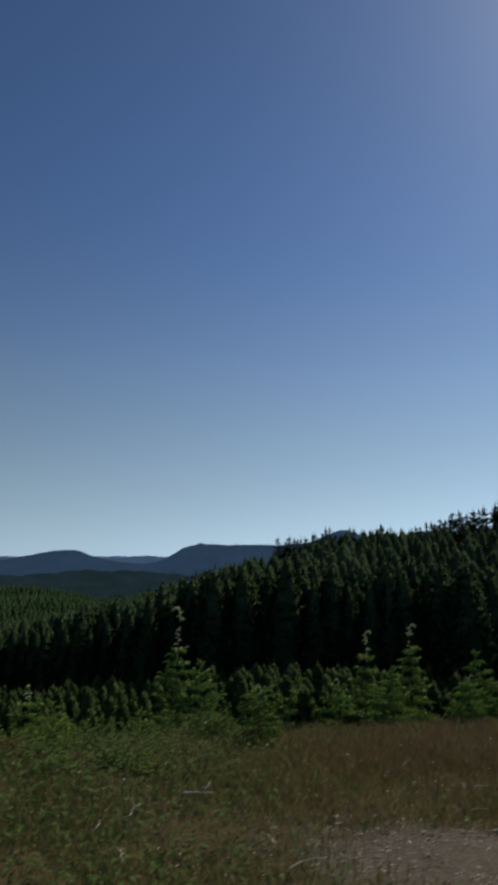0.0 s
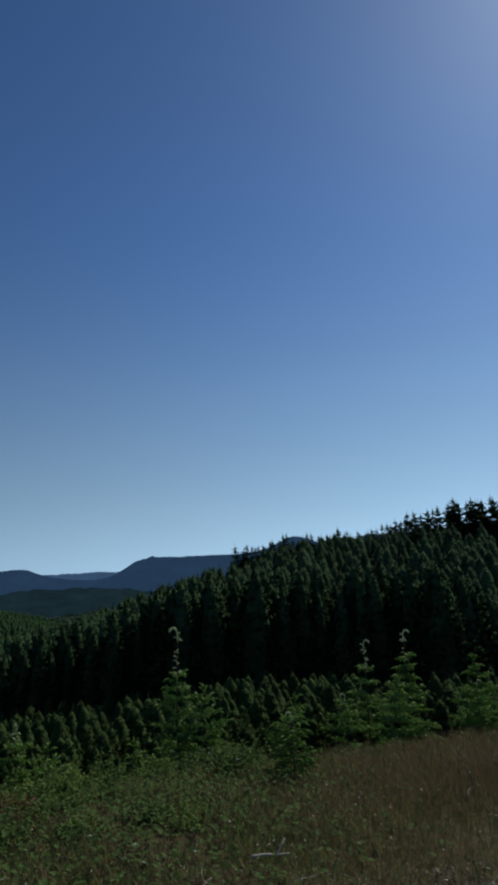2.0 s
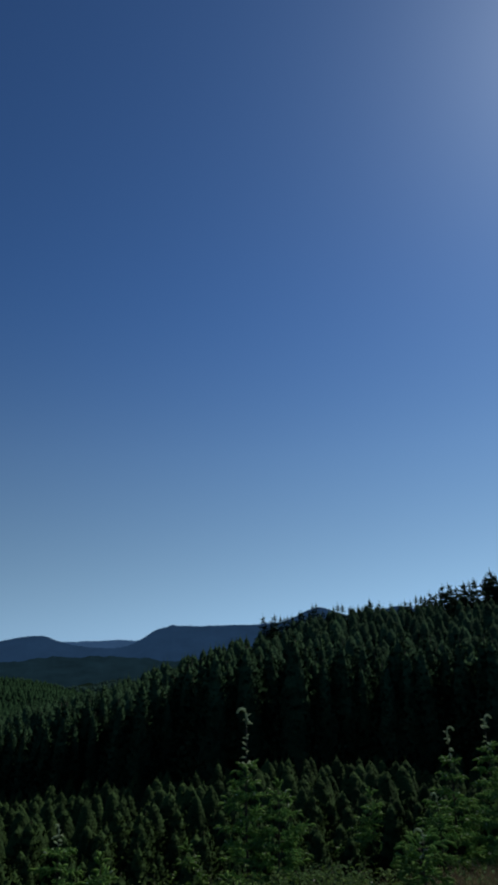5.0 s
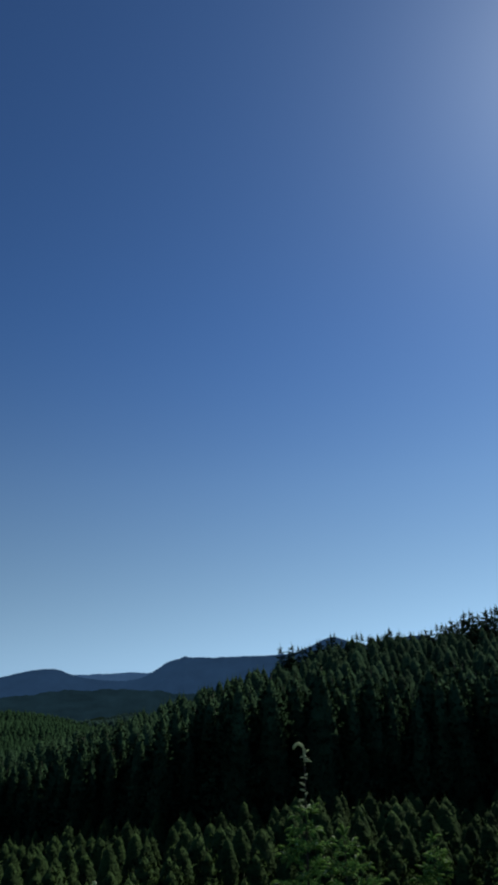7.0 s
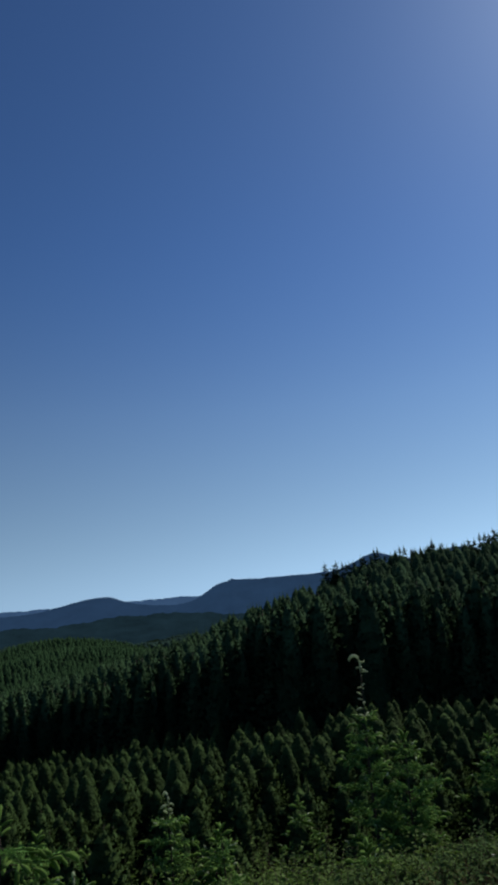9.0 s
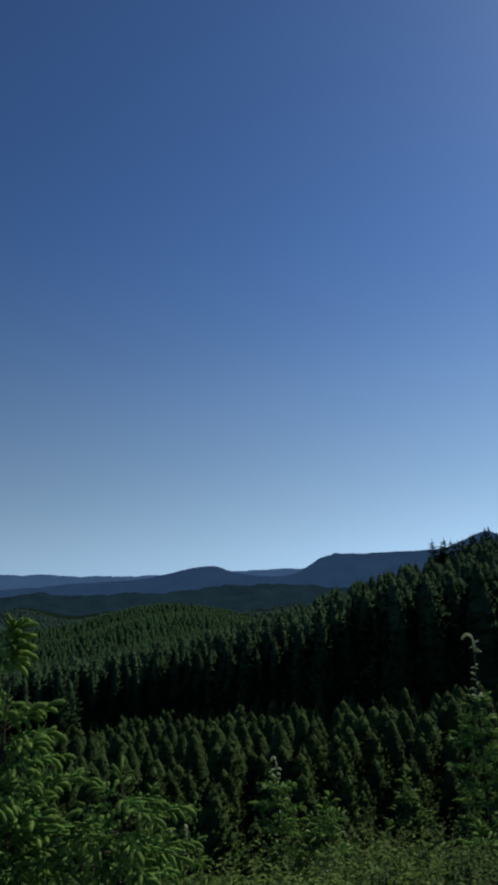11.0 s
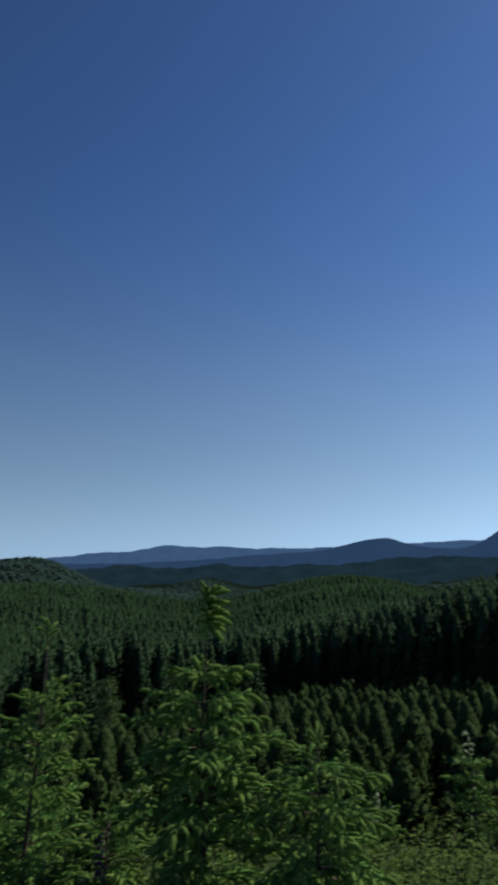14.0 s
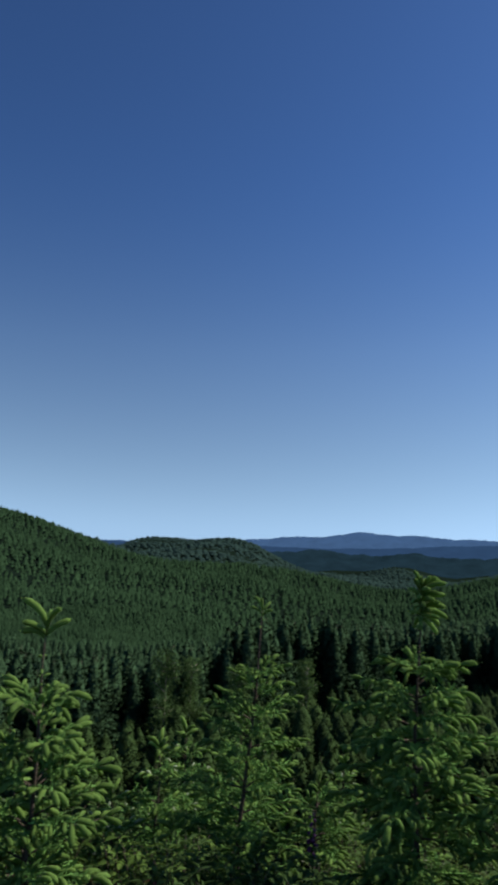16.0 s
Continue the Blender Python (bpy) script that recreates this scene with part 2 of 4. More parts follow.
def brush(rng, n, radius, droop, width, core=0.35, flat=1.0, lean=0.6, rings=4, sides=4):
    """A needle-covered shoot one unit long along x, drooping towards -z; radius and width are in the same unit."""
    t = np.linspace(0.03, 1.0, n) + rng.normal(0, 0.01, n)
    P = np.stack([t * (1 - 0.25 * droop * t), 0 * t, -droop * t ** 2], 1)
    T = np.stack([1 - 0.5 * droop * t, 0 * t, -2 * droop * t], 1)
    T /= np.linalg.norm(T, axis=1)[:, None]
    S = np.array([[0, 1.0, 0]])
    U = np.cross(T, S)
    ang = np.arange(n) * 2.39996 + rng.normal(0, 0.3, n)
    D = np.cos(ang)[:, None] * S + np.sin(ang)[:, None] * U * flat + T * lean
    D /= np.linalg.norm(D, axis=1)[:, None]
    ln = radius * (1.25 - 0.55 * t ** 5) * (1 - 0.35 * (1 - t) ** 3) * rng.uniform(0.85, 1.15, n)
    W = np.cross(T, D)
    W /= np.linalg.norm(W, axis=1)[:, None] + 1e-9
    V = np.stack([P + W * width / 2, P - W * width / 2, P + D * ln[:, None] - W * width * 0.3, P + D * ln[:, None] + W * width * 0.3], 1).reshape(-1, 3)
    b = np.arange(n)[:, None] * 4
    F = np.concatenate([b + [[0, 1, 2]], b + [[0, 2, 3]]])
    tt = 1 - (1 - np.linspace(0, 1.0, rings)) ** 1.5
    spine = np.stack([tt * (1 - 0.25 * droop * tt), 0 * tt, -droop * tt ** 2], 1)
    return join([(V, F), tube(spine, radius * core * np.interp(tt, [0, 0.15, 0.4, 0.75, 0.9, 1], [0.5, 0.8, 0.95, 1.05, 1.0, 0.55]), sides)])


def leaf(length, width, fold=0.15, droop=0.2):
    """A pointed leaf of four triangles along x, folded at its midrib."""
    V = np.array([(0, 0, 0), (0.42, 0.5 * width / length, fold), (0.5, 0, -droop * 0.25), (0.42, -0.5 * width / length, fold), (1, 0, -droop)]) * length
    F = np.array([(0, 2, 1), (0, 3, 2), (1, 2, 4), (2, 3, 4)])
    return V, F


# ---- ground ----
EYE_X, EYE_Y = -1.4, 3.3


def step(a, b, v):
    s = np.clip((v - a) / (b - a), 0, 1)
    return s * s * (3 - 2 * s)


def soft(v, k):
    return k * np.log1p(np.exp(np.clip(v / k, -40, 40)))


def bump_at(az, d, az0, waz, d0, wd, high):
    return high * np.exp(-(((az - az0 + 180) % 360 - 180) / waz) ** 2 - ((d - d0) / wd) ** 2)


def height(x, y):
    """The lie of the land: a clearing that ends at a bank, a planted slope, a ridge to the right, a valley with hills beyond."""
    x, y = np.asarray(x, float), np.asarray(y, float)
    d, az = np.hypot(x - EYE_X, y - EYE_Y), np.degrees(np.arctan2(x - EYE_X, y - EYE_Y))
    pad = -0.055 * (np.clip(y, -40, 60) - 5.9) - 0.03 * np.clip(x, -2, 12)
    u = soft(-0.61 * (x + 1.4) + 0.79 * (y - 9.8), 0.5)
    near = pad - 3.0 * (1 - np.exp(-u / 4)) - 0.03 * np.clip(u, 0, 80) - 0.13 * np.clip(soft(-x - 5, 2.0), 0, 90)
    ridge = 11.0 / (1 + np.exp(-(x + 22) / 11)) * np.exp(-((y - 112 + 0.1 * x) / 42) ** 2)
    far = (-44 + 16 * step(900, 3500, d) + bump_at(az, d, -84, 28, 720, 260, 80) + bump_at(az, d, -60, 5.2, 1500, 350, 70) + bump_at(az, d, -52.8, 5.0, 1500, 350, 72)
           + bump_at(az, d, -40, 3, 2200, 300, 40) + bump_at(az, d, -27, 30, 900, 380, 27) + bump_at(az, d, 25, 25, 1000, 500, 60)
           + 8 * np.sin(x / 110 + 1) * np.sin(y / 140) + 7.0 * np.sin(x / 47 + y / 71) + 3.0 * np.sin(x / 23 - y / 31))
    w = step(120, 380, d)
    return (near + ridge) * (1 - w) + far * w


def make_ground():
    n_az, radii = 300, np.concatenate([[0.0], np.geomspace(0.4, 4900, 150)])
    ang = np.arange(n_az) * 2 * np.pi / n_az
    R, A = np.meshgrid(radii[1:], ang, indexing="ij")
    X, Y = EYE_X + R * np.sin(A), EYE_Y + R * np.cos(A)
    Z = height(X, Y) + np.where(R < 20, 0.03 * np.sin(X * 3.1 + 1) * np.sin(Y * 2.7), 0)
    V = np.concatenate([[[EYE_X, EYE_Y, float(height(EYE_X, EYE_Y))]], np.stack([X, Y, Z], -1).reshape(-1, 3)])
    i, j = np.meshgrid(np.arange(len(radii) - 2), np.arange(n_az), indexing="ij")
    a, b = 1 + i * n_az + j, 1 + i * n_az + (j + 1) % n_az
    quads = np.stack([a, a + n_az, b + n_az, b], -1).reshape(-1, 4)
    tri = np.concatenate([quads[:, [0, 1, 2]], quads[:, [0, 2, 3]], np.stack([0 * ang.astype(int), 1 + np.arange(n_az), 1 + (np.arange(n_az) + 1) % n_az], -1)])
    ob = part("ground", (V, tri), SOIL, smooth=True)
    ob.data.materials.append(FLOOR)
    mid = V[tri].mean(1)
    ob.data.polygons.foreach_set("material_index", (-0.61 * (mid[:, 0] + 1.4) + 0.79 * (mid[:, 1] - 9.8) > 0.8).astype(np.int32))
    tagged(ob, "earthy hilltop clearing falling away to a wooded valley", "ground", kind="structure")


make_ground()


def hill_range(name, dist, skyline, mat, label, az0=-110, az1=60, base=-60):
    """A distant range, a solid ridge whose crest follows skyline(azimuth) in degrees above the eye."""
    az = np.linspace(az0, az1, 2400)
    rough = np.random.default_rng(int(dist)).normal(0, 0.014, len(az))
    crest = 1.8 + dist * np.tan(np.radians(skyline(az)))
    tops = dist * np.radians(rough)
    rows = []
    for depth, share in ((-500, 0.0), (-250, 0.45), (-12, 0.985), (0, 1.0), (400, 0.3)):
        r = dist + depth
        rows.append(np.stack([EYE_X + r * np.sin(np.radians(az)), EYE_Y + r * np.cos(np.radians(az)), base + (crest - base) * share + (tops if depth == 0 else 0)], -1))
    V, n = np.concatenate(rows), len(az)
    i, j = np.meshgrid(np.arange(4), np.arange(n - 1), indexing="ij")
    a = (i * n + j).ravel()
    tri = np.concatenate([np.stack([a, a + 1, a + n + 1], -1), np.stack([a, a + n + 1, a + n], -1)])
    tagged(part(name, (V, tri), mat, smooth=True), label, "hills", kind="structure")


def wobble(az, seed, amount):
    r = np.random.default_rng(seed)
    return amount * sum(np.sin(az * f + r.uniform(0, 6)) / (1 + f) for f in (0.9, 1.7, 2.9, 4.3, 7.1, 11.0))


def bell(az, c, w, h):
    return h * np.exp(-((az - c) / w) ** 2)


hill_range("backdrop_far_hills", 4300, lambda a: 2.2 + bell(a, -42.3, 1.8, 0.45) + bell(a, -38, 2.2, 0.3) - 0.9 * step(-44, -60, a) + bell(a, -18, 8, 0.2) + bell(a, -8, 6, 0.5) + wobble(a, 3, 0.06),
           FAR_HAZE, "range of distant wooded hills, haze blue put in as glow")
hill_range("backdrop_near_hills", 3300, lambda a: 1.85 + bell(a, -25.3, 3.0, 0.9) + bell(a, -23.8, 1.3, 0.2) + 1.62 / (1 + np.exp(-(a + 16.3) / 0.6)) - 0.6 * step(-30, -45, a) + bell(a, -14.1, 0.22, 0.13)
           + bell(a, -2.3, 2.2, 1.2) + bell(a, 4, 2.8, 1.1) + wobble(a, 8, 0.04), MID_HAZE, "wooded hills with one flat-topped summit, glowing dark haze blue")


hill_range("backdrop_low_hills", 2700, lambda a: 0.8 + bell(a, -38, 2.0, 0.18) + bell(a, -46, 3.0, 0.25) + bell(a, -21, 5, 0.5) + wobble(a, 21, 0.12), LOW_HAZE, "low wooded hills across the valley, glowing blue-green as haze", -75, 20)


# ---- trees ----
def spray(rng, fingers, droop=0.25, wide=0.42, fat=1.0):
    """A fir bough one unit long: a drooping spine with pointed side twigs, as flat blades with a little lift."""
    V, F = [], []

    def blade(a, b, w):
        a, b = np.array(a), np.array(b)
        d = b - a
        side = np.cross(d, [0, 0, 1.0])
        side /= np.linalg.norm(side) + 1e-9
        n = len(V)
        m = a + d * 0.45
        V.extend([a, m + side * w * fat + [0, 0, 0.03 * fat], b, m - side * w * fat - [0, 0, 0.03 * fat]])
        F.extend([(n, n + 1, n + 2), (n, n + 2, n + 3)])

    def spine(t):
        return np.array([t, 0, -droop * t * t])

    blade(spine(0), spine(1.0), 0.06)
    for i in range(fingers):
        t = 0.12 + 0.8 * i / max(1, fingers - 1)
        for s in (-1, 1):
            ln = wide * (1.05 - t) * rng.uniform(0.75, 1.25) + 0.08
            p = spine(t)
            blade(p, p + [ln * 0.75, s * ln * 0.8, -droop * ln * 0.5 + rng.normal(0, 0.05)], 0.05 + 0.03 * rng.random())
    return np.array(V, float), np.array(F)


def fir_crown(rng, high, radius, whorls, arms, fingers, bare=0.06, leader=0.09, power=0.8, ragged=0.15, fat=1.0):
    """A conical crown of drooping boughs in whorls round the stem."""
    kinds = [spray(rng, fingers, 0.1 + 0.1 * k, fat=fat) for k in range(4)]
    out = []
    for i in range(whorls):
        s = 1 - (1 - (i + rng.uniform(0, 0.6)) / whorls) ** 1.15
        z = high * (bare + (1 - bare - leader) * s)
        reach = radius * (1 - s) ** power + 0.04 * radius + 0.03 * high * 0.2
        a0 = rng.uniform(0, 6.3)
        for k in range(arms):
            yaw = a0 + 2 * math.pi * (k + rng.uniform(-0.25, 0.25)) / arms
            pitch = radians(-8 + 45 * s ** 1.3 + rng.normal(0, 7))
            out.append(put(kinds[rng.integers(4)], (0, 0, z + rng.normal(0, 0.01 * high)), yaw, pitch, rng.normal(0, 0.25), reach * rng.uniform(1 - ragged, 1 + ragged)))
    out.append(tube([(0, 0, high * (1 - leader * 2)), (0, 0, high)], [0.006 * high, 0.0015 * high], 4))
    return join(out)


def tuft_crown(rng, high, radius, n, long, bare=0.05, power=0.85, layers=9, lobes=0.22, both=True, wide=0.34, bottom_up=0.15, top_up=0.7, rough=0.16, leader=0.05, full=0.8):
    """A ragged crown of small upturned needle tufts in loose layers round a darker inner cone, with the soft normals of a needle mass."""
    s = 1 - (1 - rng.random(n)) ** (1 / (1 + power))
    s = np.clip(s + 0.6 * (np.round(s * layers) / layers - s) + rng.normal(0, 0.012, n), 0, 1)
    az = rng.uniform(0, 2 * np.pi, n)
    lump = 1 + lobes * np.sin(3 * az + rng.uniform(0, 6) + 7 * s) + 0.6 * lobes * np.sin(5 * az - 17 * s) + rng.normal(0, 0.12, n)
    R = radius * ((1 - s) ** power * lump + 0.035)
    r = R * rng.uniform(0.5, 1.0, n) ** 0.5
    out = np.stack([np.cos(az), np.sin(az), 0 * az], -1)
    base = out * r[:, None] + np.stack([0 * s, 0 * s, high * (bare + (1 - bare - leader) * s)], -1)
    pitch = np.radians(-4 + 58 * s ** 1.2 + rng.normal(0, 16, n))
    aim = out * np.cos(pitch)[:, None] + np.array([0, 0, 1.0]) * np.sin(pitch)[:, None] + rng.normal(0, 0.25, (n, 3))
    aim /= np.linalg.norm(aim, axis=1)[:, None]
    side = np.cross(aim, np.array([0, 0, 1.0]) + rng.normal(0, 0.3, (n, 3)))
    side /= np.linalg.norm(side, axis=1)[:, None] + 1e-9
    ln = (long * rng.uniform(0.65, 1.35, n) * (1 - 0.5 * s))[:, None]
    up = (bottom_up + (top_up - bottom_up) * s)[:, None]
    N0 = out * np.sqrt(1 - up * up) + np.array([0, 0, 1.0]) * up + rng.normal(0, rough, (n, 3))
    N0 /= np.linalg.norm(N0, axis=1)[:, None]
    V, F, N = [], [], []
    for turned in (side, np.cross(side, aim))[:2 if both else 1]:
        mid = base + aim * ln * 0.45
        b = sum(len(v) for v in V) + np.arange(n)[:, None] * 4
        V.append(np.stack([base - aim * ln * 0.15, mid + turned * ln * wide, base + aim * ln, mid - turned * ln * wide], 1).reshape(-1, 3))
        F += [b + [[0, 1, 2]], b + [[0, 2, 3]]]
        N.append(np.repeat(N0, 4, 0))
    a = np.arange(7) * 2 * np.pi / 7
    cores = []
    for z0 in np.linspace(bare, 0.8, 6):
        t = (z0 - bare) / (1 - bare)
        rr, mid_r = full * radius * (1 - t) ** power * rng.uniform(0.65, 1.15, 7), full * radius * (1 - t) ** power * 0.62
        tip = min(1 - leader, z0 + 0.36 * (1 - bare))
        ring = np.stack([rr * np.cos(a), rr * np.sin(a), high * (z0 + rng.normal(0, 0.02, 7))], -1)
        ring2 = np.stack([mid_r * np.cos(a + 0.4), mid_r * np.sin(a + 0.4), high * (z0 + 0.5 * (tip - z0) + rng.normal(0, 0.012, 7))], -1)
        cores.append((np.concatenate([ring, ring2, [[0, 0, high * tip]]]),
                      np.array([f for j in range(7) for f in ((j, (j + 1) % 7, 7 + j), ((j + 1) % 7, 7 + (j + 1) % 7, 7 + j), (7 + j, 7 + (j + 1) % 7, 14))])))
    cores.append(tube([(0, 0, high * (1 - leader * 3)), (0, 0, high)], [0.008 * high, 0.002 * high], 4))
    inner = join(cores)
    rad = np.hypot(inner[0][:, 0], inner[0][:, 1])[:, None] + 1e-6
    lift = bottom_up + (top_up - bottom_up) * np.clip(inner[0][:, 2:] / high, 0, 1) - 0.1
    N.append(np.concatenate([inner[0][:, :2] / rad * np.sqrt(1 - lift * lift), lift], 1))
    geo = join([(np.concatenate(V), np.concatenate(F)), inner])
    N = np.concatenate(N)
    A, B, C = (geo[0][geo[1][:, k]] for k in range(3))
    inward = (np.cross(B - A, C - A) * N[geo[1]].mean(1)).sum(1) < 0
    return (geo[0], np.where(inward[:, None], geo[1][:, ::-1], geo[1])), N


def rounded(geo, up=0.39):
    """Faces turned outwards and soft normals that point away from the stem, so that a crown of small blades is shaded as one mass."""
    V, F = geo
    r = np.hypot(V[:, 0], V[:, 1])[:, None] + 1e-6
    N = np.concatenate([V[:, :2] / r * math.sqrt(1 - up * up), 0 * r + up], 1)
    A, B, C = V[F[:, 0]], V[F[:, 1]], V[F[:, 2]]
    inward = (np.cross(B - A, C - A) * N[F].mean(1)).sum(1) < 0
    return (V, np.where(inward[:, None], F[:, ::-1], F)), N


def make_fir(name, rng, high, crown_and_normals, mat, label, group, girth=0.012):
    tree = tagged(new(name), label, "tree", group)
    zs = np.linspace(-0.06, 0.97, 7) * high
    bend = rng.normal(0, 0.006 * high, (7, 2)).cumsum(0) * 0.4
    bend[0] = 0
    part("trunk", tube(np.column_stack([bend, zs]), np.linspace(girth, girth * 0.15, 7) * high, 6), BARK, tree)
    crown, N = crown_and_normals
    tagged(part("crown", crown, mat, tree, N=N), kind="stuff")
    return tree


def make_alder(name, rng, high, label):
    """A pale-stemmed broadleaf tree: forked limbs and a loose, uneven crown of small leaves."""
    tree = tagged(new(name), label, "tree", "broadleaf trees at the edge of the stand")
    wood = [tube([(0, 0, -0.3), (0.08, 0.03, high * 0.4), (0.0, 0.1, high * 0.75), (0.12, 0.05, high * 0.95)], [0.07, 0.055, 0.03, 0.01], 7)]
    leaves, one = [], leaf(0.1, 0.065, 0.12, 0.2)
    for i in range(26):
        z = high * rng.uniform(0.35, 0.95)
        yaw, ln = rng.uniform(0, 6.3), (1.25 - 0.9 * (z / high - 0.35)) * rng.uniform(0.6, 1.1)
        tip = np.array([math.cos(yaw) * ln, math.sin(yaw) * ln, z + 0.5 * ln * rng.uniform(0.3, 1)])
        wood.append(tube([(0, 0.05, z), tuple(tip * [0.5, 0.5, 1] + [0, 0, -0.12]), tuple(tip)], [0.025, 0.018, 0.006], 4))
        for k in range(110):
            c = np.array([0, 0.05, z]) + (tip - [0, 0.05, z]) * rng.uniform(0.35, 1.1) + rng.normal(0, 0.17, 3)
            leaves.append(put(one, c, rng.uniform(0, 6.3), rng.normal(-0.2, 0.5), rng.normal(0, 0.5), rng.uniform(0.8, 1.5)))
    for k in range(900):
        z = high * rng.uniform(0.45, 1.02)
        c = np.array([rng.normal(0, 0.3), rng.normal(0, 0.3), z])
        leaves.append(put(one, c, rng.uniform(0, 6.3), rng.normal(-0.2, 0.5), rng.normal(0, 0.5), rng.uniform(0.8, 1.5)))
    part("trunk", join(wood), PALE_BARK, tree)
    tagged(part("crown", join(leaves), ALDER_LEAF, tree), kind="stuff")
    return tree


def field(az_from, az_to, d_from, d_to, gap, rng, grow=0.0):
    """Jittered places on the slope, on a square plan of the given spacing."""
    xs, ys = np.meshgrid(np.arange(-d_to, d_to, gap), np.arange(-10, d_to, gap))
    x = EYE_X + xs.ravel() + rng.uniform(-0.42, 0.42, xs.size) * gap
    y = EYE_Y + ys.ravel() + rng.uniform(-0.42, 0.42, xs.size) * gap
    d, az = np.hypot(x - EYE_X, y - EYE_Y), np.degrees(np.arctan2(x - EYE_X, y - EYE_Y))
    keep = (az > az_from) & (az < az_to) & (d > d_from) & (d < d_to)
    return x[keep], y[keep], d[keep], az[keep]


def wall_distance(az):
    """Where the planted slope ends and the older stand begins."""
    return 36 + 15 * np.exp(-((az + 33) / 13) ** 2) - 13 * step(-45, -72, az) + 1.2 * np.sin(az * 0.9)


def beyond(x, y):
    return -0.61 * (x + 1.4) + 0.79 * (y - 9.8)


# planted slope
rng = np.random.default_rng(11)
YOUNG = "dense young dark green fir on the planted slope"
young = [make_fir("young_fir", rng, 3.0, tuft_crown(rng, 3.0, 0.8 + 0.07 * k, 1500, 0.15, power=0.75, top_up=0.63, bottom_up=0.36), FIR, YOUNG, "young firs on the planted slope") for k in range(5)]
px, py, pd, paz = field(-77, 16, 7, 60, 0.98, rng)
ok = (pd < wall_distance(paz) - 0.5) & (beyond(px, py) > 3.2)
px, py, pd = px[ok], py[ok], pd[ok]
order = np.argsort(pd)
extra = []
for n, i in enumerate(order):
    size = (0.62 + 0.3 * step(12, 26, pd[i])) * rng.uniform(0.72, 1.18)
    z = float(height(px[i], py[i]))
    if n < len(young):
        ob = young[n]
        ob.matrix_basis = pose(px[i], py[i], z, 0, 0, rng.uniform(0, 360)) @ Matrix.Diagonal((size * 1.05, size * 1.05, size, 1))
    elif n < 300:
        src = young[rng.integers(5)]
        ob = copy_thing(src, pose(px[i], py[i], z, 0, 0, rng.uniform(0, 360)))
        ob.scale = (size * 1.05, size * 1.05, size)
    else:
        extra.append((px[i], py[i], z, size, rng.integers(5), rng.uniform(0, 6.3)))


def woods(name, kinds, places, mat, label):
    """Many trees as one mesh. places: x, y, z, size, kind, yaw."""
    pieces, normals = [], []
    for x, y, z, size, k, yaw in places:
        pieces.append(put(kinds[k][0], (x, y, z), yaw, 0, 0, size))
        normals.append(kinds[k][1] @ turn(yaw))
    ob = part(name, join(pieces), mat, N=np.concatenate(normals))
    return tagged(ob, label, "trees", kind="stuff")


if extra:
    woods("planted_firs", [tuft_crown(rng, 3.0, 0.82 + 0.07 * k, 150, 0.22, power=0.75, top_up=0.63, bottom_up=0.36, both=False, full=0.9) for k in range(5)], extra, FIR, "rows of young green firs further down the slope")

# older stand beyond the planting, climbing to the ridge
STAND_LABEL = "tall dark fir at the edge of the older stand"
tall = [make_fir("stand_fir", rng, 8.0, tuft_crown(rng, 8.0, 1.4 + 0.12 * k, 1800, 0.3, bare=0.08, layers=16, bottom_up=0.1, top_up=0.6, leader=0.03), STAND, STAND_LABEL, "firs of the older stand", 0.011) for k in range(5)]
edge_rows, inner = field(-78, 16, 15, 70, 1.02, rng), field(-78, 15, 20, 124, 2.25, rng)
e_gap, i_gap = edge_rows[2] - wall_distance(edge_rows[3]), inner[2] - wall_distance(inner[3])
tx, ty, td, taz = [np.concatenate([a[(e_gap > 0) & (e_gap < 6)], b[i_gap >= 6]]) for a, b in zip(edge_rows, inner)]
ok = td > 15
tx, ty, td, taz = tx[ok], ty[ok], td[ok], taz[ok]
order = np.argsort(td - wall_distance(taz))
extra = []
for n, i in enumerate(order):
    size = rng.uniform(0.8, 1.04) * (1 + 0.1 * step(60, 110, td[i])) * (1 - 0.12 * step(80, 96, td[i]) * step(-12, -6, taz[i])) * (1 - 0.38 * step(-44, -60, taz[i])) * (1 + (0.05 - 0.15 * step(-6, -24, taz[i]) * step(-52, -42, taz[i])) * step(9, 5, td[i] - wall_distance(taz[i])))
    z = float(height(tx[i], ty[i]))
    if n < len(tall):
        tall[n].matrix_basis = pose(tx[i], ty[i], z, 0, 0, rng.uniform(0, 360)) @ Matrix.Diagonal((size, size, size, 1))
    elif n < 290:
        ob = copy_thing(tall[rng.integers(5)], pose(tx[i], ty[i], z, 0, 0, rng.uniform(0, 360)))
        ob.scale = (size, size, size)
    else:
        extra.append((tx[i], ty[i], z, size, rng.integers(6), rng.uniform(0, 6.3)))
woods("stand_firs", [tuft_crown(rng, 8.0, 1.35 + 0.1 * k, 85, 0.42, bare=0.34, power=0.75, layers=10, both=False, bottom_up=0.3, top_up=0.82, full=0.9) for k in range(6)], extra, STAND, "dark fir forest climbing to a ridge of pointed treetops")

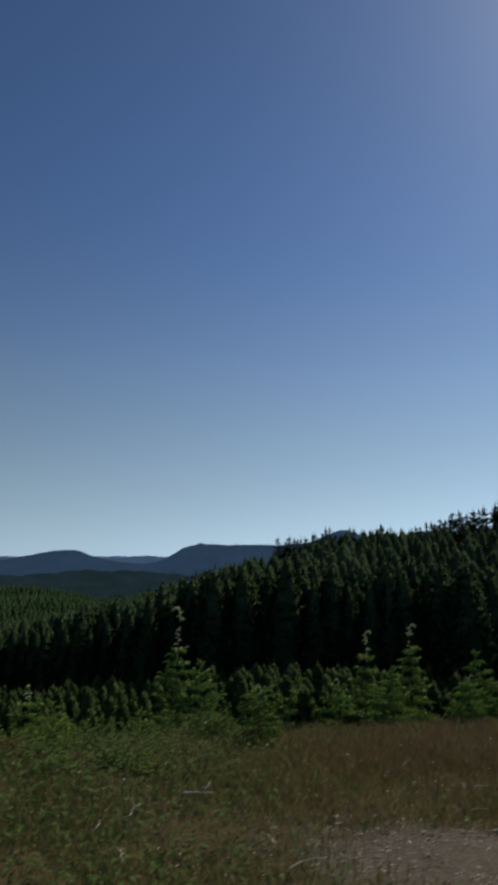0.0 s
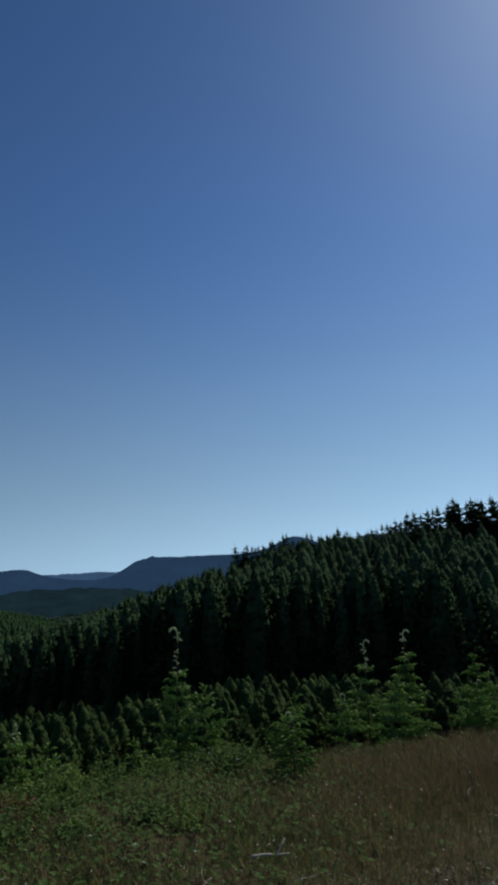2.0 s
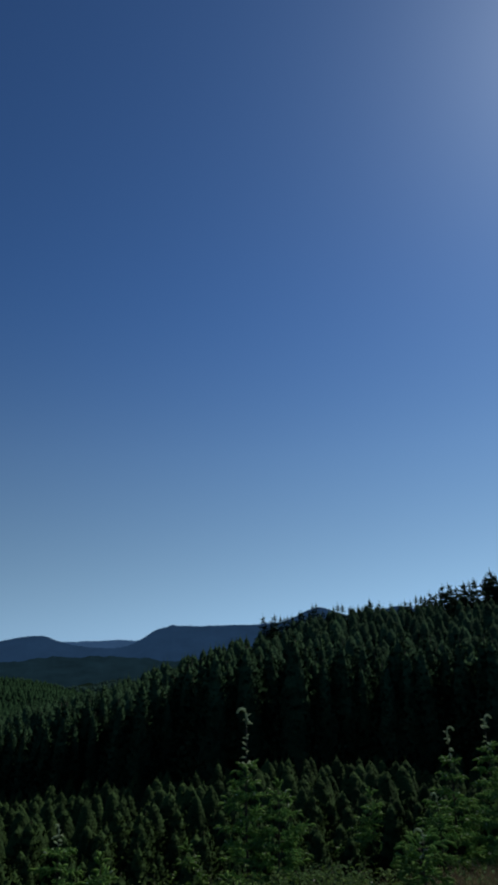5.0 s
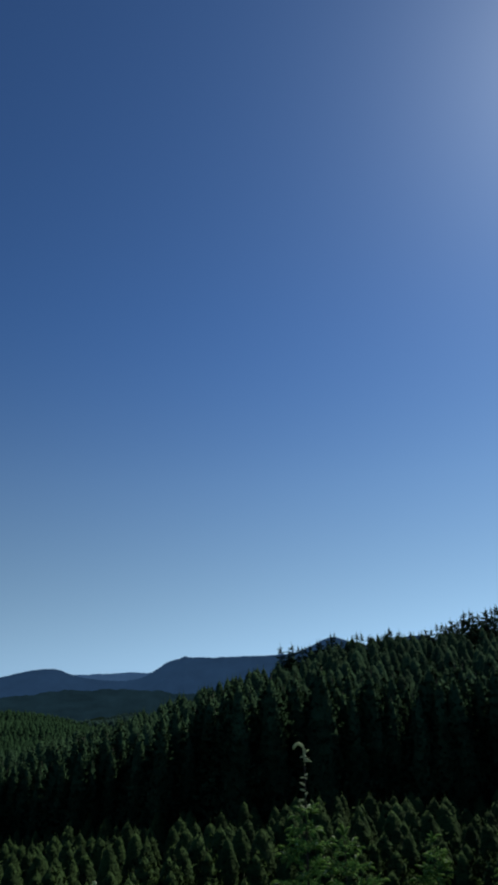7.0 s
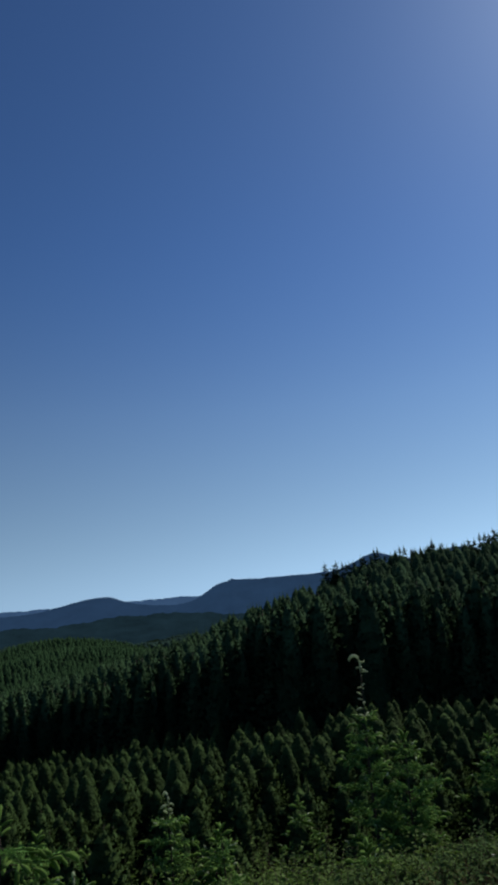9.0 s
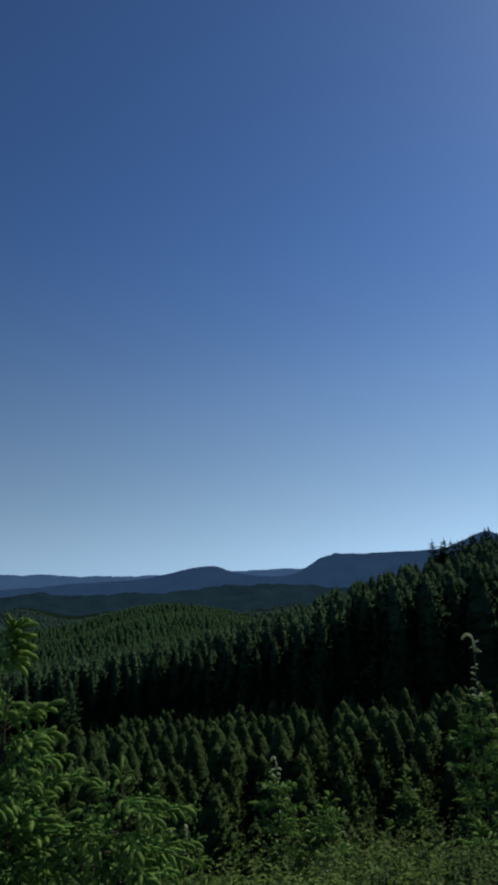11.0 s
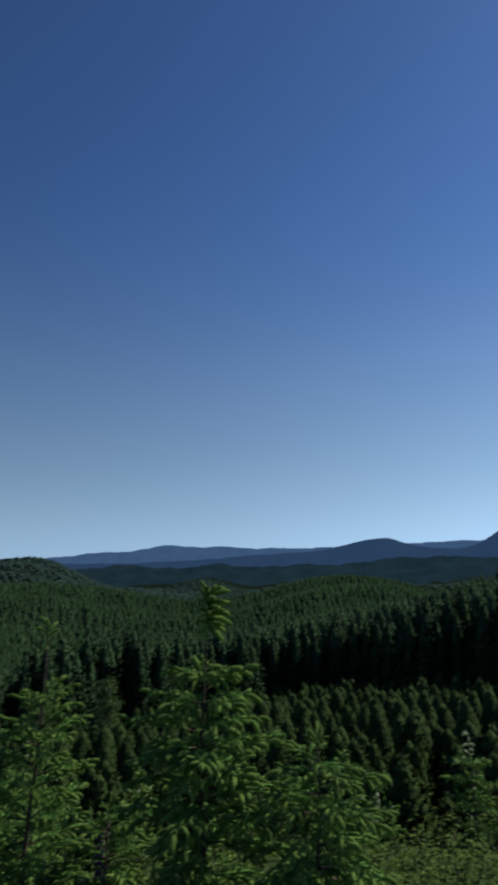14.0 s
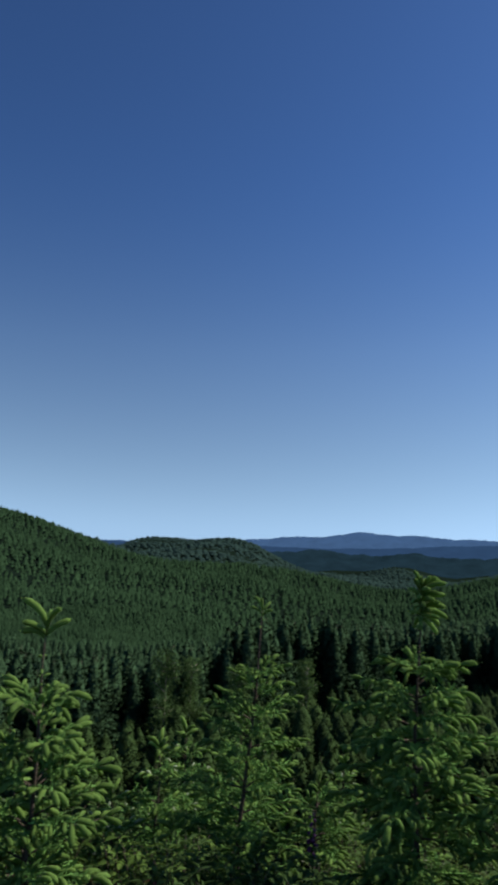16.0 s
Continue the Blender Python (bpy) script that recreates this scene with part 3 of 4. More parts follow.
# single firs with open, layered tops along the skyline of the ridge
ridge = [make_fir("ridge_fir", rng, 8.0, rounded(fir_crown(rng, 8.0, 1.3 + 0.12 * k, 15, 7, 2, bare=0.2, leader=0.05, power=0.7, ragged=0.4, fat=3.2), 0.4), STAND, "tall pointed fir rising above the ridge line", "firs along the ridge", 0.012) for k in range(4)]
RIDGE_AZ, RIDGE_TOP = (-6.3, -3.5, -1.0, 2.0, 5.0, 7.4, 8.8, 10.4, 11.5, 14.0, 16.5), (4.0, 4.5, 4.8, 4.8, 5.05, 5.75, 6.2, 6.4, 6.8, 6.9, 7.0)
az, n = -6.3, 0
while az < 16.2:
    far, top = rng.uniform(96, 105), float(np.interp(az, RIDGE_AZ, RIDGE_TOP)) + rng.normal(0.08, 0.2)
    x, y = EYE_X + far * math.sin(radians(az)), EYE_Y + far * math.cos(radians(az))
    z = float(height(x, y))
    size = (1.8 + far * math.tan(radians(top)) - z) / 8.0
    ob = ridge[n] if n < 4 else copy_thing(ridge[rng.integers(4)], Matrix())
    ob.matrix_basis = pose(x, y, z, rng.normal(0, 1.5), rng.normal(0, 1.5), rng.uniform(0, 360)) @ Matrix.Diagonal((size * 0.95, size * 0.95, size, 1))
    az += rng.uniform(0.18, 0.62) * (0.75 if az > 5 else 1.0)
    n += 1

# distant woods
def cone_tree(rng, high, radius, tiers, sides):
    pieces = []
    for i in range(tiers):
        z0, z1 = high * (0.1 + 0.8 * i / tiers), high * min(1.0, 0.1 + 0.8 * (i + 1.7) / tiers)
        r = radius * (1 - i / tiers) ** 0.8
        a = np.arange(sides) * 2 * np.pi / sides + rng.uniform(0, 6)
        rr = r * rng.uniform(0.7, 1.2, sides)
        V = np.concatenate([np.stack([rr * np.cos(a), rr * np.sin(a), z0 + rng.normal(0, 0.03 * high, sides)], -1), [[0, 0, z1]]])
        F = np.array([(j, (j + 1) % sides, sides) for j in range(sides)])
        pieces.append((V, F))
    return join(pieces)


def many(kinds, x, y, size, rng):
    out, normals = [], []
    which = rng.integers(len(kinds), size=len(x))
    z = height(x, y) - 0.5
    for k, (V, F) in enumerate(kinds):
        m = which == k
        P = V[None] * size[m][:, None, None] + np.stack([x[m], y[m], z[m]], -1)[:, None]
        n = m.sum()
        out.append((P.reshape(-1, 3), (F[None] + (np.arange(n) * len(V))[:, None, None]).reshape(-1, 3)))
        normals.append(np.tile(rounded((V, F), 0.62)[1], (n, 1)))
    return join(out), np.concatenate(normals)


mid = [cone_tree(rng, 5.6, 2.0 + 0.15 * k, 2, 5) for k in range(6)]
one, two = field(-92, 4, 122, 420, 2.25, rng), field(-92, 0, 418, 760, 5.2, rng)
fx, fy = np.concatenate([one[0], two[0]]), np.concatenate([one[1], two[1]])
geo, N = many(mid, fx, fy, rng.uniform(0.7, 1.1, len(fx)) * (0.55 + 0.6 * step(150, 600, np.hypot(fx - EYE_X, fy - EYE_Y))), rng)
tagged(part("valley_forest", geo, FAR_FOREST, N=N), "mixed green conifer forest filling the valley", "trees", kind="stuff")
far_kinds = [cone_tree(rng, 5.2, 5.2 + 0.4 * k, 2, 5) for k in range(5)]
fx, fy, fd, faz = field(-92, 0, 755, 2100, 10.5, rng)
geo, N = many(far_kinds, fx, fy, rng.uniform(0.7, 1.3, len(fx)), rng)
tagged(part("hillside_forest", geo, HAZED_HILL_FOREST, N=N), "dark green conifer forest on the valley's hills, blued with painted haze", "trees", kind="stuff")

# broadleaf trees in the edge of the stand
for ax, ay, ah in ((-23.2, 23.8, 5.6), (-25.2, 18.2, 6.2), (-27.0, 20.6, 5.8), (-24.6, 21.4, 5.2)):
    ob = make_alder("alder", np.random.default_rng(int(-ax * 10)), ah, "yellow-green broadleaf tree with a pale trunk among firs")
    ob.location, ob.scale = (ax, ay, float(height(ax, ay))), (0.62, 0.62, 0.82)

# ---- fir saplings along the bank ----
rng = np.random.default_rng(5)


def brush_set(needles, radius, droops, width, core, count=3, lean=0.6, rings=4, sides=4):
    return [brush(rng, needles, radius, dr, width, core, 1.0, lean, rings, sides) for dr in droops for _ in range(count)]


# shoots one unit long: fine ones for the saplings beside the camera, coarser ones for those further off
FINE_NEW = brush_set(20, 0.21, (0.12, 0.35, 0.65), 0.055, 0.74, 3, 1.2, 4, 6)
FINE_OLD = brush_set(12, 0.3, (0.0, 0.15), 0.11, 0.35, 3, 0.7, 2, 3)
LONG_NEW = brush_set(22, 0.14, (0.15, 0.35, 0.6), 0.035, 0.75, 3, 1.2, 5, 5)
COARSE_NEW = brush_set(5, 0.2, (0.15, 0.4, 0.7), 0.09, 0.8, 3, 1.1, 3, 4)
COARSE_OLD = brush_set(8, 0.32, (0.0, 0.2), 0.15, 0.35, 3, 0.7, 2, 3)


def bend_points(base, yaw, pitch, length, sag, n=6):
    s = np.linspace(0, 1, n)
    flat, up = s * length * math.cos(pitch), s * length * math.sin(pitch) - sag * length * s ** 2
    return np.asarray(base) + np.stack([flat * math.cos(yaw), flat * math.sin(yaw), up], -1)


def make_sapling(tip, label, reach=0.45, head=0.16, leader=0.3, crook=None, fine=True, whorl_gap=0.2, low=0.12, lean=(0.0, 0.0), pitch_top=32, shoot=0.15, arms=6, dense=1.9, grow=0.62, ball=False, seed=0):
    """A young fir with pale new shoots: stem, leader with small side shoots, whorls of boughs, each with old needles and new growth."""
    r = np.random.default_rng(seed)
    shoot *= 0.94 if fine else 0.85
    new_kinds, old_kinds = (FINE_NEW, FINE_OLD) if fine else (COARSE_NEW, COARSE_OLD)
    tree = tagged(new("fir_sapling"), label, "tree", "fir saplings along the bank")
    bx, by = tip[0] - lean[0], tip[1] - lean[1]
    gz = float(height(bx, by))
    tree.location = (bx, by, gz)
    high = tip[2] - gz
    zs = np.linspace(-0.05, 1.0, 8)
    stem = np.stack([lean[0] * np.abs(zs) ** 1.5 + 0.012 * np.sin(zs * 7 + seed), lean[1] * np.abs(zs) ** 1.5 + 0.012 * np.cos(zs * 6 + seed), zs * high], -1)

    def on_stem(z):
        return np.array([np.interp(z, stem[:, 2], stem[:, k]) for k in range(3)])

    part("trunk", tube(stem, np.interp(zs, [0, 1], [0.006 + 0.007 * high, 0.0035]), 7), BARK, tree)
    # the leader: its top shoots and the small shoots along it
    top = []
    if crook is not None:
        arc = np.linspace(0, math.pi * 0.9, 9)
        hook = np.concatenate([[[0, 0, -0.6], [0, 0, -0.25]], np.stack([0.36 * (1 - np.cos(arc)), 0 * arc, 0.5 * np.sin(arc)], -1)]) * head
        top.append(put(tube(hook, 0.105 * head * np.array([0.6, 0.7, 0.8, 0.9, 1, 1, 1.05, 1.1, 1.1, 1.0, 0.7]), 6), on_stem(high - 0.05), crook))
        top.append(put(new_kinds[0], on_stem(high - 0.06), crook + 2.8, radians(35), 0, head * 0.4))
        top.append(put(new_kinds[3], on_stem(high - 0.16), crook + 3.4, radians(25), 0, head * 0.45))
        top.append(put(new_kinds[3], on_stem(high - 0.1), crook + 0.6, radians(10), 0, head * 0.35))
    else:
        for k in range(40 if ball else 0):
            top.append(put(LONG_NEW[r.integers(len(LONG_NEW))], on_stem(high - 0.01 - 0.005 * k), 0.7 + 0.7 * ((k * 2.4) % 6.28 - 3.14), radians(64 - 1.7 * k + r.normal(0, 10)), 0, head * r.uniform(0.8, 1.2)))
        for k in range(0 if ball else 6):
            yaw = k * 2.4 + seed
            top.append(put((LONG_NEW if fine else new_kinds)[r.integers(len(new_kinds))], on_stem(high - 0.02 - 0.012 * k), yaw, radians(82 - 9 * k + r.normal(0, 6)), 0, head * r.uniform(0.75, 1.15)))
    for k in range(int(leader / (0.05 if fine else 0.035))):
        z = high - 0.1 - leader * r.uniform(0, 1)
        top.append(put(new_kinds[r.integers(len(new_kinds))], on_stem(z), r.uniform(0, 6.3), radians(r.uniform(5, 40)), 0, shoot * (r.uniform(0.28, 0.5) if fine else r.uniform(0.5, 0.85))))
    tagged(part("leader", join(top), RIM_TIP if crook is not None else NEW_NEEDLE, tree, "pale green new leader shoots", True), kind="stuff")
    z = high - leader - 0.08
    n, candles = 0, []
    while z > low:
        depth = high - leader - z
        length = min(reach, (0.22 if fine else 0.1) + grow * depth)
        a0 = r.uniform(0, 6.3)
        count = arms if depth < 0.8 else arms - 1
        for k in range(count):
            yaw = a0 + 2 * math.pi * k / count + r.normal(0, 0.25)
            ln = length * r.uniform(0.75, 1.15)
            pitch = radians(max(-8, pitch_top - 38 * depth / max(0.6, high)) + r.normal(0, 6))
            axis = bend_points(on_stem(z + r.normal(0, 0.03)), yaw, pitch, ln, 0.16)
            bough = part("branch", tube(axis, np.linspace(0.004 + 0.006 * ln, 0.002, 6), 4), BARK, tree)
            old, fresh = [], []

            def at(s):
                return np.array([np.interp(s, np.linspace(0, 1, 6), axis[:, c]) for c in range(3)])

            tip_size = shoot * r.uniform(0.85, 1.2)
            # extra end shoots, added to carry the painted pale tip highlights
            if not fine and r.random() < 0.85:
                candles.append(put(new_kinds[r.integers(len(new_kinds))], at(1.0), yaw + r.normal(0, 0.4), radians(r.uniform(20, 70)), 0, shoot * r.uniform(0.42, 0.7)))
            fresh.append(put(new_kinds[r.integers(len(new_kinds))], at(1.0), yaw + r.normal(0, 0.1), pitch - 0.1 + r.normal(0, 0.15), 0, tip_size))
            for s in (0.4, 0.62, 0.82):
                old.append(put(old_kinds[r.integers(len(old_kinds))], at(s - 0.2), yaw, pitch - 0.2 * s, r.uniform(0, 6), ln * 0.32))
            steps = max(2, int(ln / 0.065 * dense * (1.0 if fine else 0.8)))
            for i in range(steps):
                s = 0.22 + 0.76 * (i + r.uniform(0, 0.6)) / steps
                side = 1 if (i + k) % 2 else -1
                spread = yaw + side * radians(r.uniform(38, 68))
                twig = ln * (1.02 - s) * 0.42 * r.uniform(0.6, 1.1)
                p = at(min(1, s))
                tp = pitch + radians(r.normal(0, 10))
                q = p + twig * np.array([math.cos(spread) * math.cos(tp), math.sin(spread) * math.cos(tp), math.sin(tp) - 0.15])
                if twig > 0.04:
                    old.append(put(old_kinds[r.integers(len(old_kinds))], p, spread, tp - 0.1, r.uniform(0, 6), max(twig, 0.06) * 1.1))
                    if twig > 0.1:
                        m = (p + q) / 2
                        fresh.append(put(new_kinds[r.integers(len(new_kinds))], m, spread - side * 0.8, tp + r.normal(0, 0.25), 0, shoot * r.uniform(0.5, 0.85)))
                if not fine:
                    old.append(put(old_kinds[r.integers(len(old_kinds))], p, spread + side * 0.5, tp - 0.3 + r.normal(0, 0.3), r.uniform(0, 6), max(twig, 0.09)))
                fresh.append(put(new_kinds[r.integers(len(new_kinds))], q, spread - side * 0.15, tp + r.normal(-0.25, 0.25), 0, shoot * r.uniform(0.6, 1.05)))
            tagged(part("old_foliage", join(old), OLD_NEEDLE, bough, "dark green older needles"), kind="stuff")
            tagged(part("new_growth", join(fresh), NEW_NEEDLE, bough, "pale yellow-green new shoots", True), kind="stuff")
        z -= whorl_gap * r.uniform(0.75, 1.2)
        n += 1
    if candles:
        tagged(part("tip_growth", join(candles), RIM_TIP, tree, "pale upturned shoot tips, rim glint in their colour", True), kind="stuff")
    return tree


PALE = "young fir with drooping pale green new shoots on the bank"
make_sapling((-4.34, 6.84, 1.72), "tall young fir with heavy drooping yellow-green shoot clusters", 0.5, 0.135, 0.46, ball=True, seed=1, lean=(0.03, 0.0), shoot=0.105, pitch_top=25, whorl_gap=0.15)
make_sapling((-3.62, 6.95, 0.92), "bushy low fir with soft drooping green boughs", 0.56, 0.1, 0.1, seed=2, shoot=0.095, pitch_top=14, whorl_gap=0.14, arms=6)
make_sapling((-5.40, 6.48, 1.52), "slender young fir with many short upturned shoots", 0.46, 0.12, 0.42, grow=0.3, seed=3, lean=(0.14, 0.05), shoot=0.085, whorl_gap=0.15, pitch_top=35, dense=1.8, arms=5)
make_sapling((-5.33, 4.87, 1.45), "young fir with long pale shoots spreading like fingers", 0.58, 0.17, 0.4, grow=0.36, seed=4, lean=(0.04, 0.02), shoot=0.115, whorl_gap=0.17, pitch_top=38)
make_sapling((-5.62, 4.35, 1.1), PALE, 0.65, 0.13, 0.3, seed=5, shoot=0.105, whorl_gap=0.17)
make_sapling((-5.57, 7.2, 0.2), PALE, 0.34, 0.1, 0.15, seed=6, shoot=0.09)
make_sapling((-2.03, 12.4, 1.3), "tall young fir with a bent-over shepherd's-crook leader", 0.42, 0.19, 0.66, grow=0.32, crook=math.pi, fine=False, seed=7, shoot=0.12, whorl_gap=0.24)
make_sapling((-1.6, 12.3, 0.4), PALE, 0.42, 0.12, 0.12, fine=False, seed=8, shoot=0.12)
make_sapling((1.2, 16.45, 0.72), "spreading young fir with a drooping leader", 0.7, 0.19, 0.5, grow=0.34, crook=0.2, fine=False, seed=9, shoot=0.15, whorl_gap=0.26)
make_sapling((0.7, 14.4, -0.05), PALE, 0.4, 0.12, 0.12, crook=2.9, fine=False, seed=10, shoot=0.13, whorl_gap=0.22)
make_sapling((2.3, 18.75, 0.76), "spreading young fir with a crooked double leader", 0.8, 0.22, 0.58, grow=0.34, crook=0.1, fine=False, seed=11, shoot=0.16, whorl_gap=0.26)
make_sapling((1.75, 15.2, 0.1), PALE, 0.7, 0.12, 0.12, fine=False, seed=12, shoot=0.13, whorl_gap=0.22)
make_sapling((0.0, 8.93, 0.52), "small bright green fir seedling standing in dry grass", 0.22, 0.1, 0.1, grow=0.3, crook=2.9, seed=13, shoot=0.085, whorl_gap=0.07, low=0.04, arms=6, dense=1.6)
make_sapling((3.27, 15.31, 0.0), PALE, 0.5, 0.12, 0.15, crook=0.4, fine=False, seed=14, shoot=0.12)
make_sapling((3.78, 17.85, 0.22), PALE, 0.7, 0.14, 0.2, fine=False, seed=15, shoot=0.13)
make_sapling((-3.34, 10.3, -0.03), "small thin fir seedling among green herbs", 0.2, 0.1, 0.2, fine=False, seed=16, shoot=0.1)
make_sapling((-4.15, 11.11, 0.1), PALE, 0.24, 0.12, 0.25, crook=2.6, fine=False, seed=17, shoot=0.12)
make_sapling((-3.75, 11.5, -0.45), PALE, 0.3, 0.12, 0.1, fine=False, seed=18, shoot=0.12)
make_sapling((-4.76, 10.04, -0.35), PALE, 0.26, 0.12, 0.15, crook=2.2, fine=False, seed=19, shoot=0.12)
make_sapling((-5.31, 10.31, -0.1), PALE, 0.26, 0.12, 0.2, fine=False, seed=20, shoot=0.12)
make_sapling((-3.3, 14.3, -0.8), PALE, 0.4, 0.14, 0.2, fine=False, seed=21, shoot=0.13)
make_sapling((-2.0, 10.6, -0.3), PALE, 0.26, 0.12, 0.1, fine=False, seed=22, shoot=0.12)
make_sapling((-0.3, 16.2, -0.3), PALE, 0.7, 0.14, 0.2, fine=False, seed=23, shoot=0.14)
make_sapling((4.6, 16.4, -0.1), PALE, 0.7, 0.14, 0.2, fine=False, seed=24, shoot=0.14)
make_sapling((-7.2, 9.2, -0.3), PALE, 0.6, 0.12, 0.2, fine=False, seed=25, shoot=0.12)
make_sapling((-6.6, 7.3, -0.1), PALE, 0.6, 0.12, 0.2, fine=False, seed=26, shoot=0.12)
make_sapling((-5.9, 12.6, -0.9), PALE, 0.6, 0.12, 0.2, fine=False, seed=27, shoot=0.12)
for k, (x, y, z) in enumerate(((-6.4, 6.3, 0.42), (-6.0, 5.7, 0.28), (-6.9, 6.9, 0.35), (-5.7, 6.0, 0.1), (-7.4, 7.9, 0.25), (-6.5, 5.2, 0.3), (-4.9, 7.6, 0.0))):
    make_sapling((x, y, z), PALE, 0.55, 0.12, 0.15, fine=False, seed=40 + k, shoot=0.11)


# ---- undergrowth ----
def make_bush(at, size, label, r, long=0.08, wide=0.025, stems=14, per=14, mat=HERB):
    """A low leafy shrub: arching stems with pointed leaves."""
    bush = tagged(new("leafy_shrub"), label, "shrub", "leafy shrubs on the bank")
    bush.location = (*at, float(height(*at)))
    wood, leaves, one = [], [], leaf(long, wide, 0.1, 0.25)
    for i in range(stems):
        yaw = r.uniform(0, 6.3)
        axis = bend_points((r.normal(0, 0.08), r.normal(0, 0.08), -0.03), yaw, radians(r.uniform(45, 85)), size * r.uniform(0.6, 1.1), 0.25)
        wood.append(tube(axis, np.linspace(0.005, 0.0015, 6), 3))
        for k in range(per):
            s = 0.25 + 0.75 * k / per
            p = np.array([np.interp(s, np.linspace(0, 1, 6), axis[:, c]) for c in range(3)])
            leaves.append(put(one, p, k * 2.4 + r.normal(0, 0.3), radians(r.uniform(-15, 45)), r.normal(0, 0.4), r.uniform(0.6, 1.25)))
    tagged(part("stem_wood", join(wood), BARK, bush), kind="stuff")
    tagged(part("leaves", join(leaves), mat, bush), kind="stuff")
    return bush


rng = np.random.default_rng(21)


def bank(s, u):
    return -1.4 + 0.79 * s - 0.61 * u, 9.8 + 0.61 * s + 0.79 * u


for i in range(46):
    s = rng.uniform(-9.5, -3.2)
    u = rng.uniform(-1.2 if s < -4.5 else 0.2, 3.4)
    make_bush(bank(s, u), rng.uniform(0.3, 0.6) + (0.25 if s < -5 else 0), "leafy green shrub with narrow pointed leaves", rng, rng.uniform(0.06, 0.11), rng.uniform(0.018, 0.034), mat=BROAD if rng.random() < 0.5 else HERB)
for i in range(14):
    make_bush(bank(rng.uniform(-2.0, 5.0), rng.uniform(0.9, 3.2)), rng.uniform(0.5, 0.8), "leafy green shrub behind the grass edge", rng, 0.08, 0.03, mat=BROAD)
# close-set bushes that cover the bank below the edge of the clearing
for i in range(78):
    s, u = rng.uniform(-5.2, 1.8), rng.uniform(0.5, 4.6)
    bx, by = bank(s, u)
    top = 0.06 - 0.15 * u + rng.normal(0, 0.1)
    make_bush((bx, by), max(0.45, min(1.9, top - float(height(bx, by)))), "rounded yellow-green bush with small soft leaves", rng, 0.062, 0.03, 30, 17, mat=BROAD if rng.random() < 0.7 else HERB)
for i in range(64):
    s, u = rng.uniform(-4.4, 0.9), rng.uniform(-0.9, 1.1)
    make_bush(bank(s, u), rng.uniform(0.38, 0.62) + 0.15 * max(0.0, u), "low leafy green shrub at the edge of the grass", rng, 0.055, 0.028, 20, 14, mat=BROAD if rng.random() < 0.65 else HERB)
# green clumps in the grass below the sapling bank
for i in range(30):
    bx, by = rng.uniform(-3.4, -0.75), rng.uniform(4.7, 8.2)
    if beyond(bx, by) < -0.6 and rng.random() < 0.45 + 0.3 * (-bx - 0.75):
        make_bush((bx, by), rng.uniform(0.22, 0.38), "low clump of green herbs in dry grass", rng, 0.05, 0.026, 16, 12, mat=HERB if rng.random() < 0.5 else BROAD)
for bx, by in ((-4.95, 5.45), (-5.1, 5.75), (-4.7, 5.9), (-4.4, 5.95)):
    make_bush((bx, by), 0.55, "low willow-leaved shrub below the saplings", rng, 0.085, 0.018, 16, 18, HERB)


# foxglove and red-leaved plants
def make_foxglove(x, y, high, r):
    plant = tagged(new("foxglove"), "tall foxglove spike with purple bells", "flower", "foxgloves on the bank")
    plant.location = (x, y, float(height(x, y)))
    part("stem", tube([(0, 0, -0.03), (0.01, 0, high * 0.5), (0, 0.01, high)], [0.006, 0.005, 0.002], 5), HERB, plant)
    ang = np.arange(7) * 2 * np.pi / 7
    cup = (np.concatenate([np.stack([0.008 + 0 * ang, 0.006 * np.cos(ang), 0.006 * np.sin(ang)], -1), np.stack([0.04 + 0 * ang, 0.014 * np.cos(ang), 0.014 * np.sin(ang)], -1)]),
           np.array([f for j in range(7) for f in ((j, (j + 1) % 7, 7 + (j + 1) % 7), (j, 7 + (j + 1) % 7, 7 + j))]))
    for k in range(14):
        z = high * (0.55 + 0.4 * k / 14)
        part("bell", put(cup, (0, 0, z), k * 2.4, radians(-35), 0, 1.1 - 0.04 * k), PURPLE, plant)
    leaves = [put(leaf(0.16, 0.06, 0.1, 0.3), (0, 0, 0.05 + 0.03 * k), k * 2.4, radians(30), 0, r.uniform(0.7, 1.1)) for k in range(8)]
    part("leaves", join(leaves), HERB, plant)


make_foxglove(-4.9, 6.5, 0.6, rng)
for x, y in ((-2.55, 7.3), (-2.72, 7.45), (-2.4, 7.42), (-3.68, 7.45), (-4.06, 8.15), (-5.0, 5.5)):
    ob = make_bush((x, y), 0.45, "small plant with dark red leaves", rng, 0.05, 0.022, 6, 8, RED)


# ---- the clearing: grass, herbs, stones and sticks ----
def on_clearing(n, r):
    x, y = r.uniform(-8, 9, n * 2), r.uniform(-7, 15.5, n * 2)
    keep = (beyond(x, y) < 0.9) & (np.hypot((x - 0.4) / 8.5, (y - 6) / 12) < r.uniform(0.6, 1.05, n * 2)) & (np.hypot((x - 2.1) / 1.5, (y - 5.2) / 1.0) > r.uniform(0.55, 1.25, n * 2))
    return x[keep][:n], y[keep][:n]


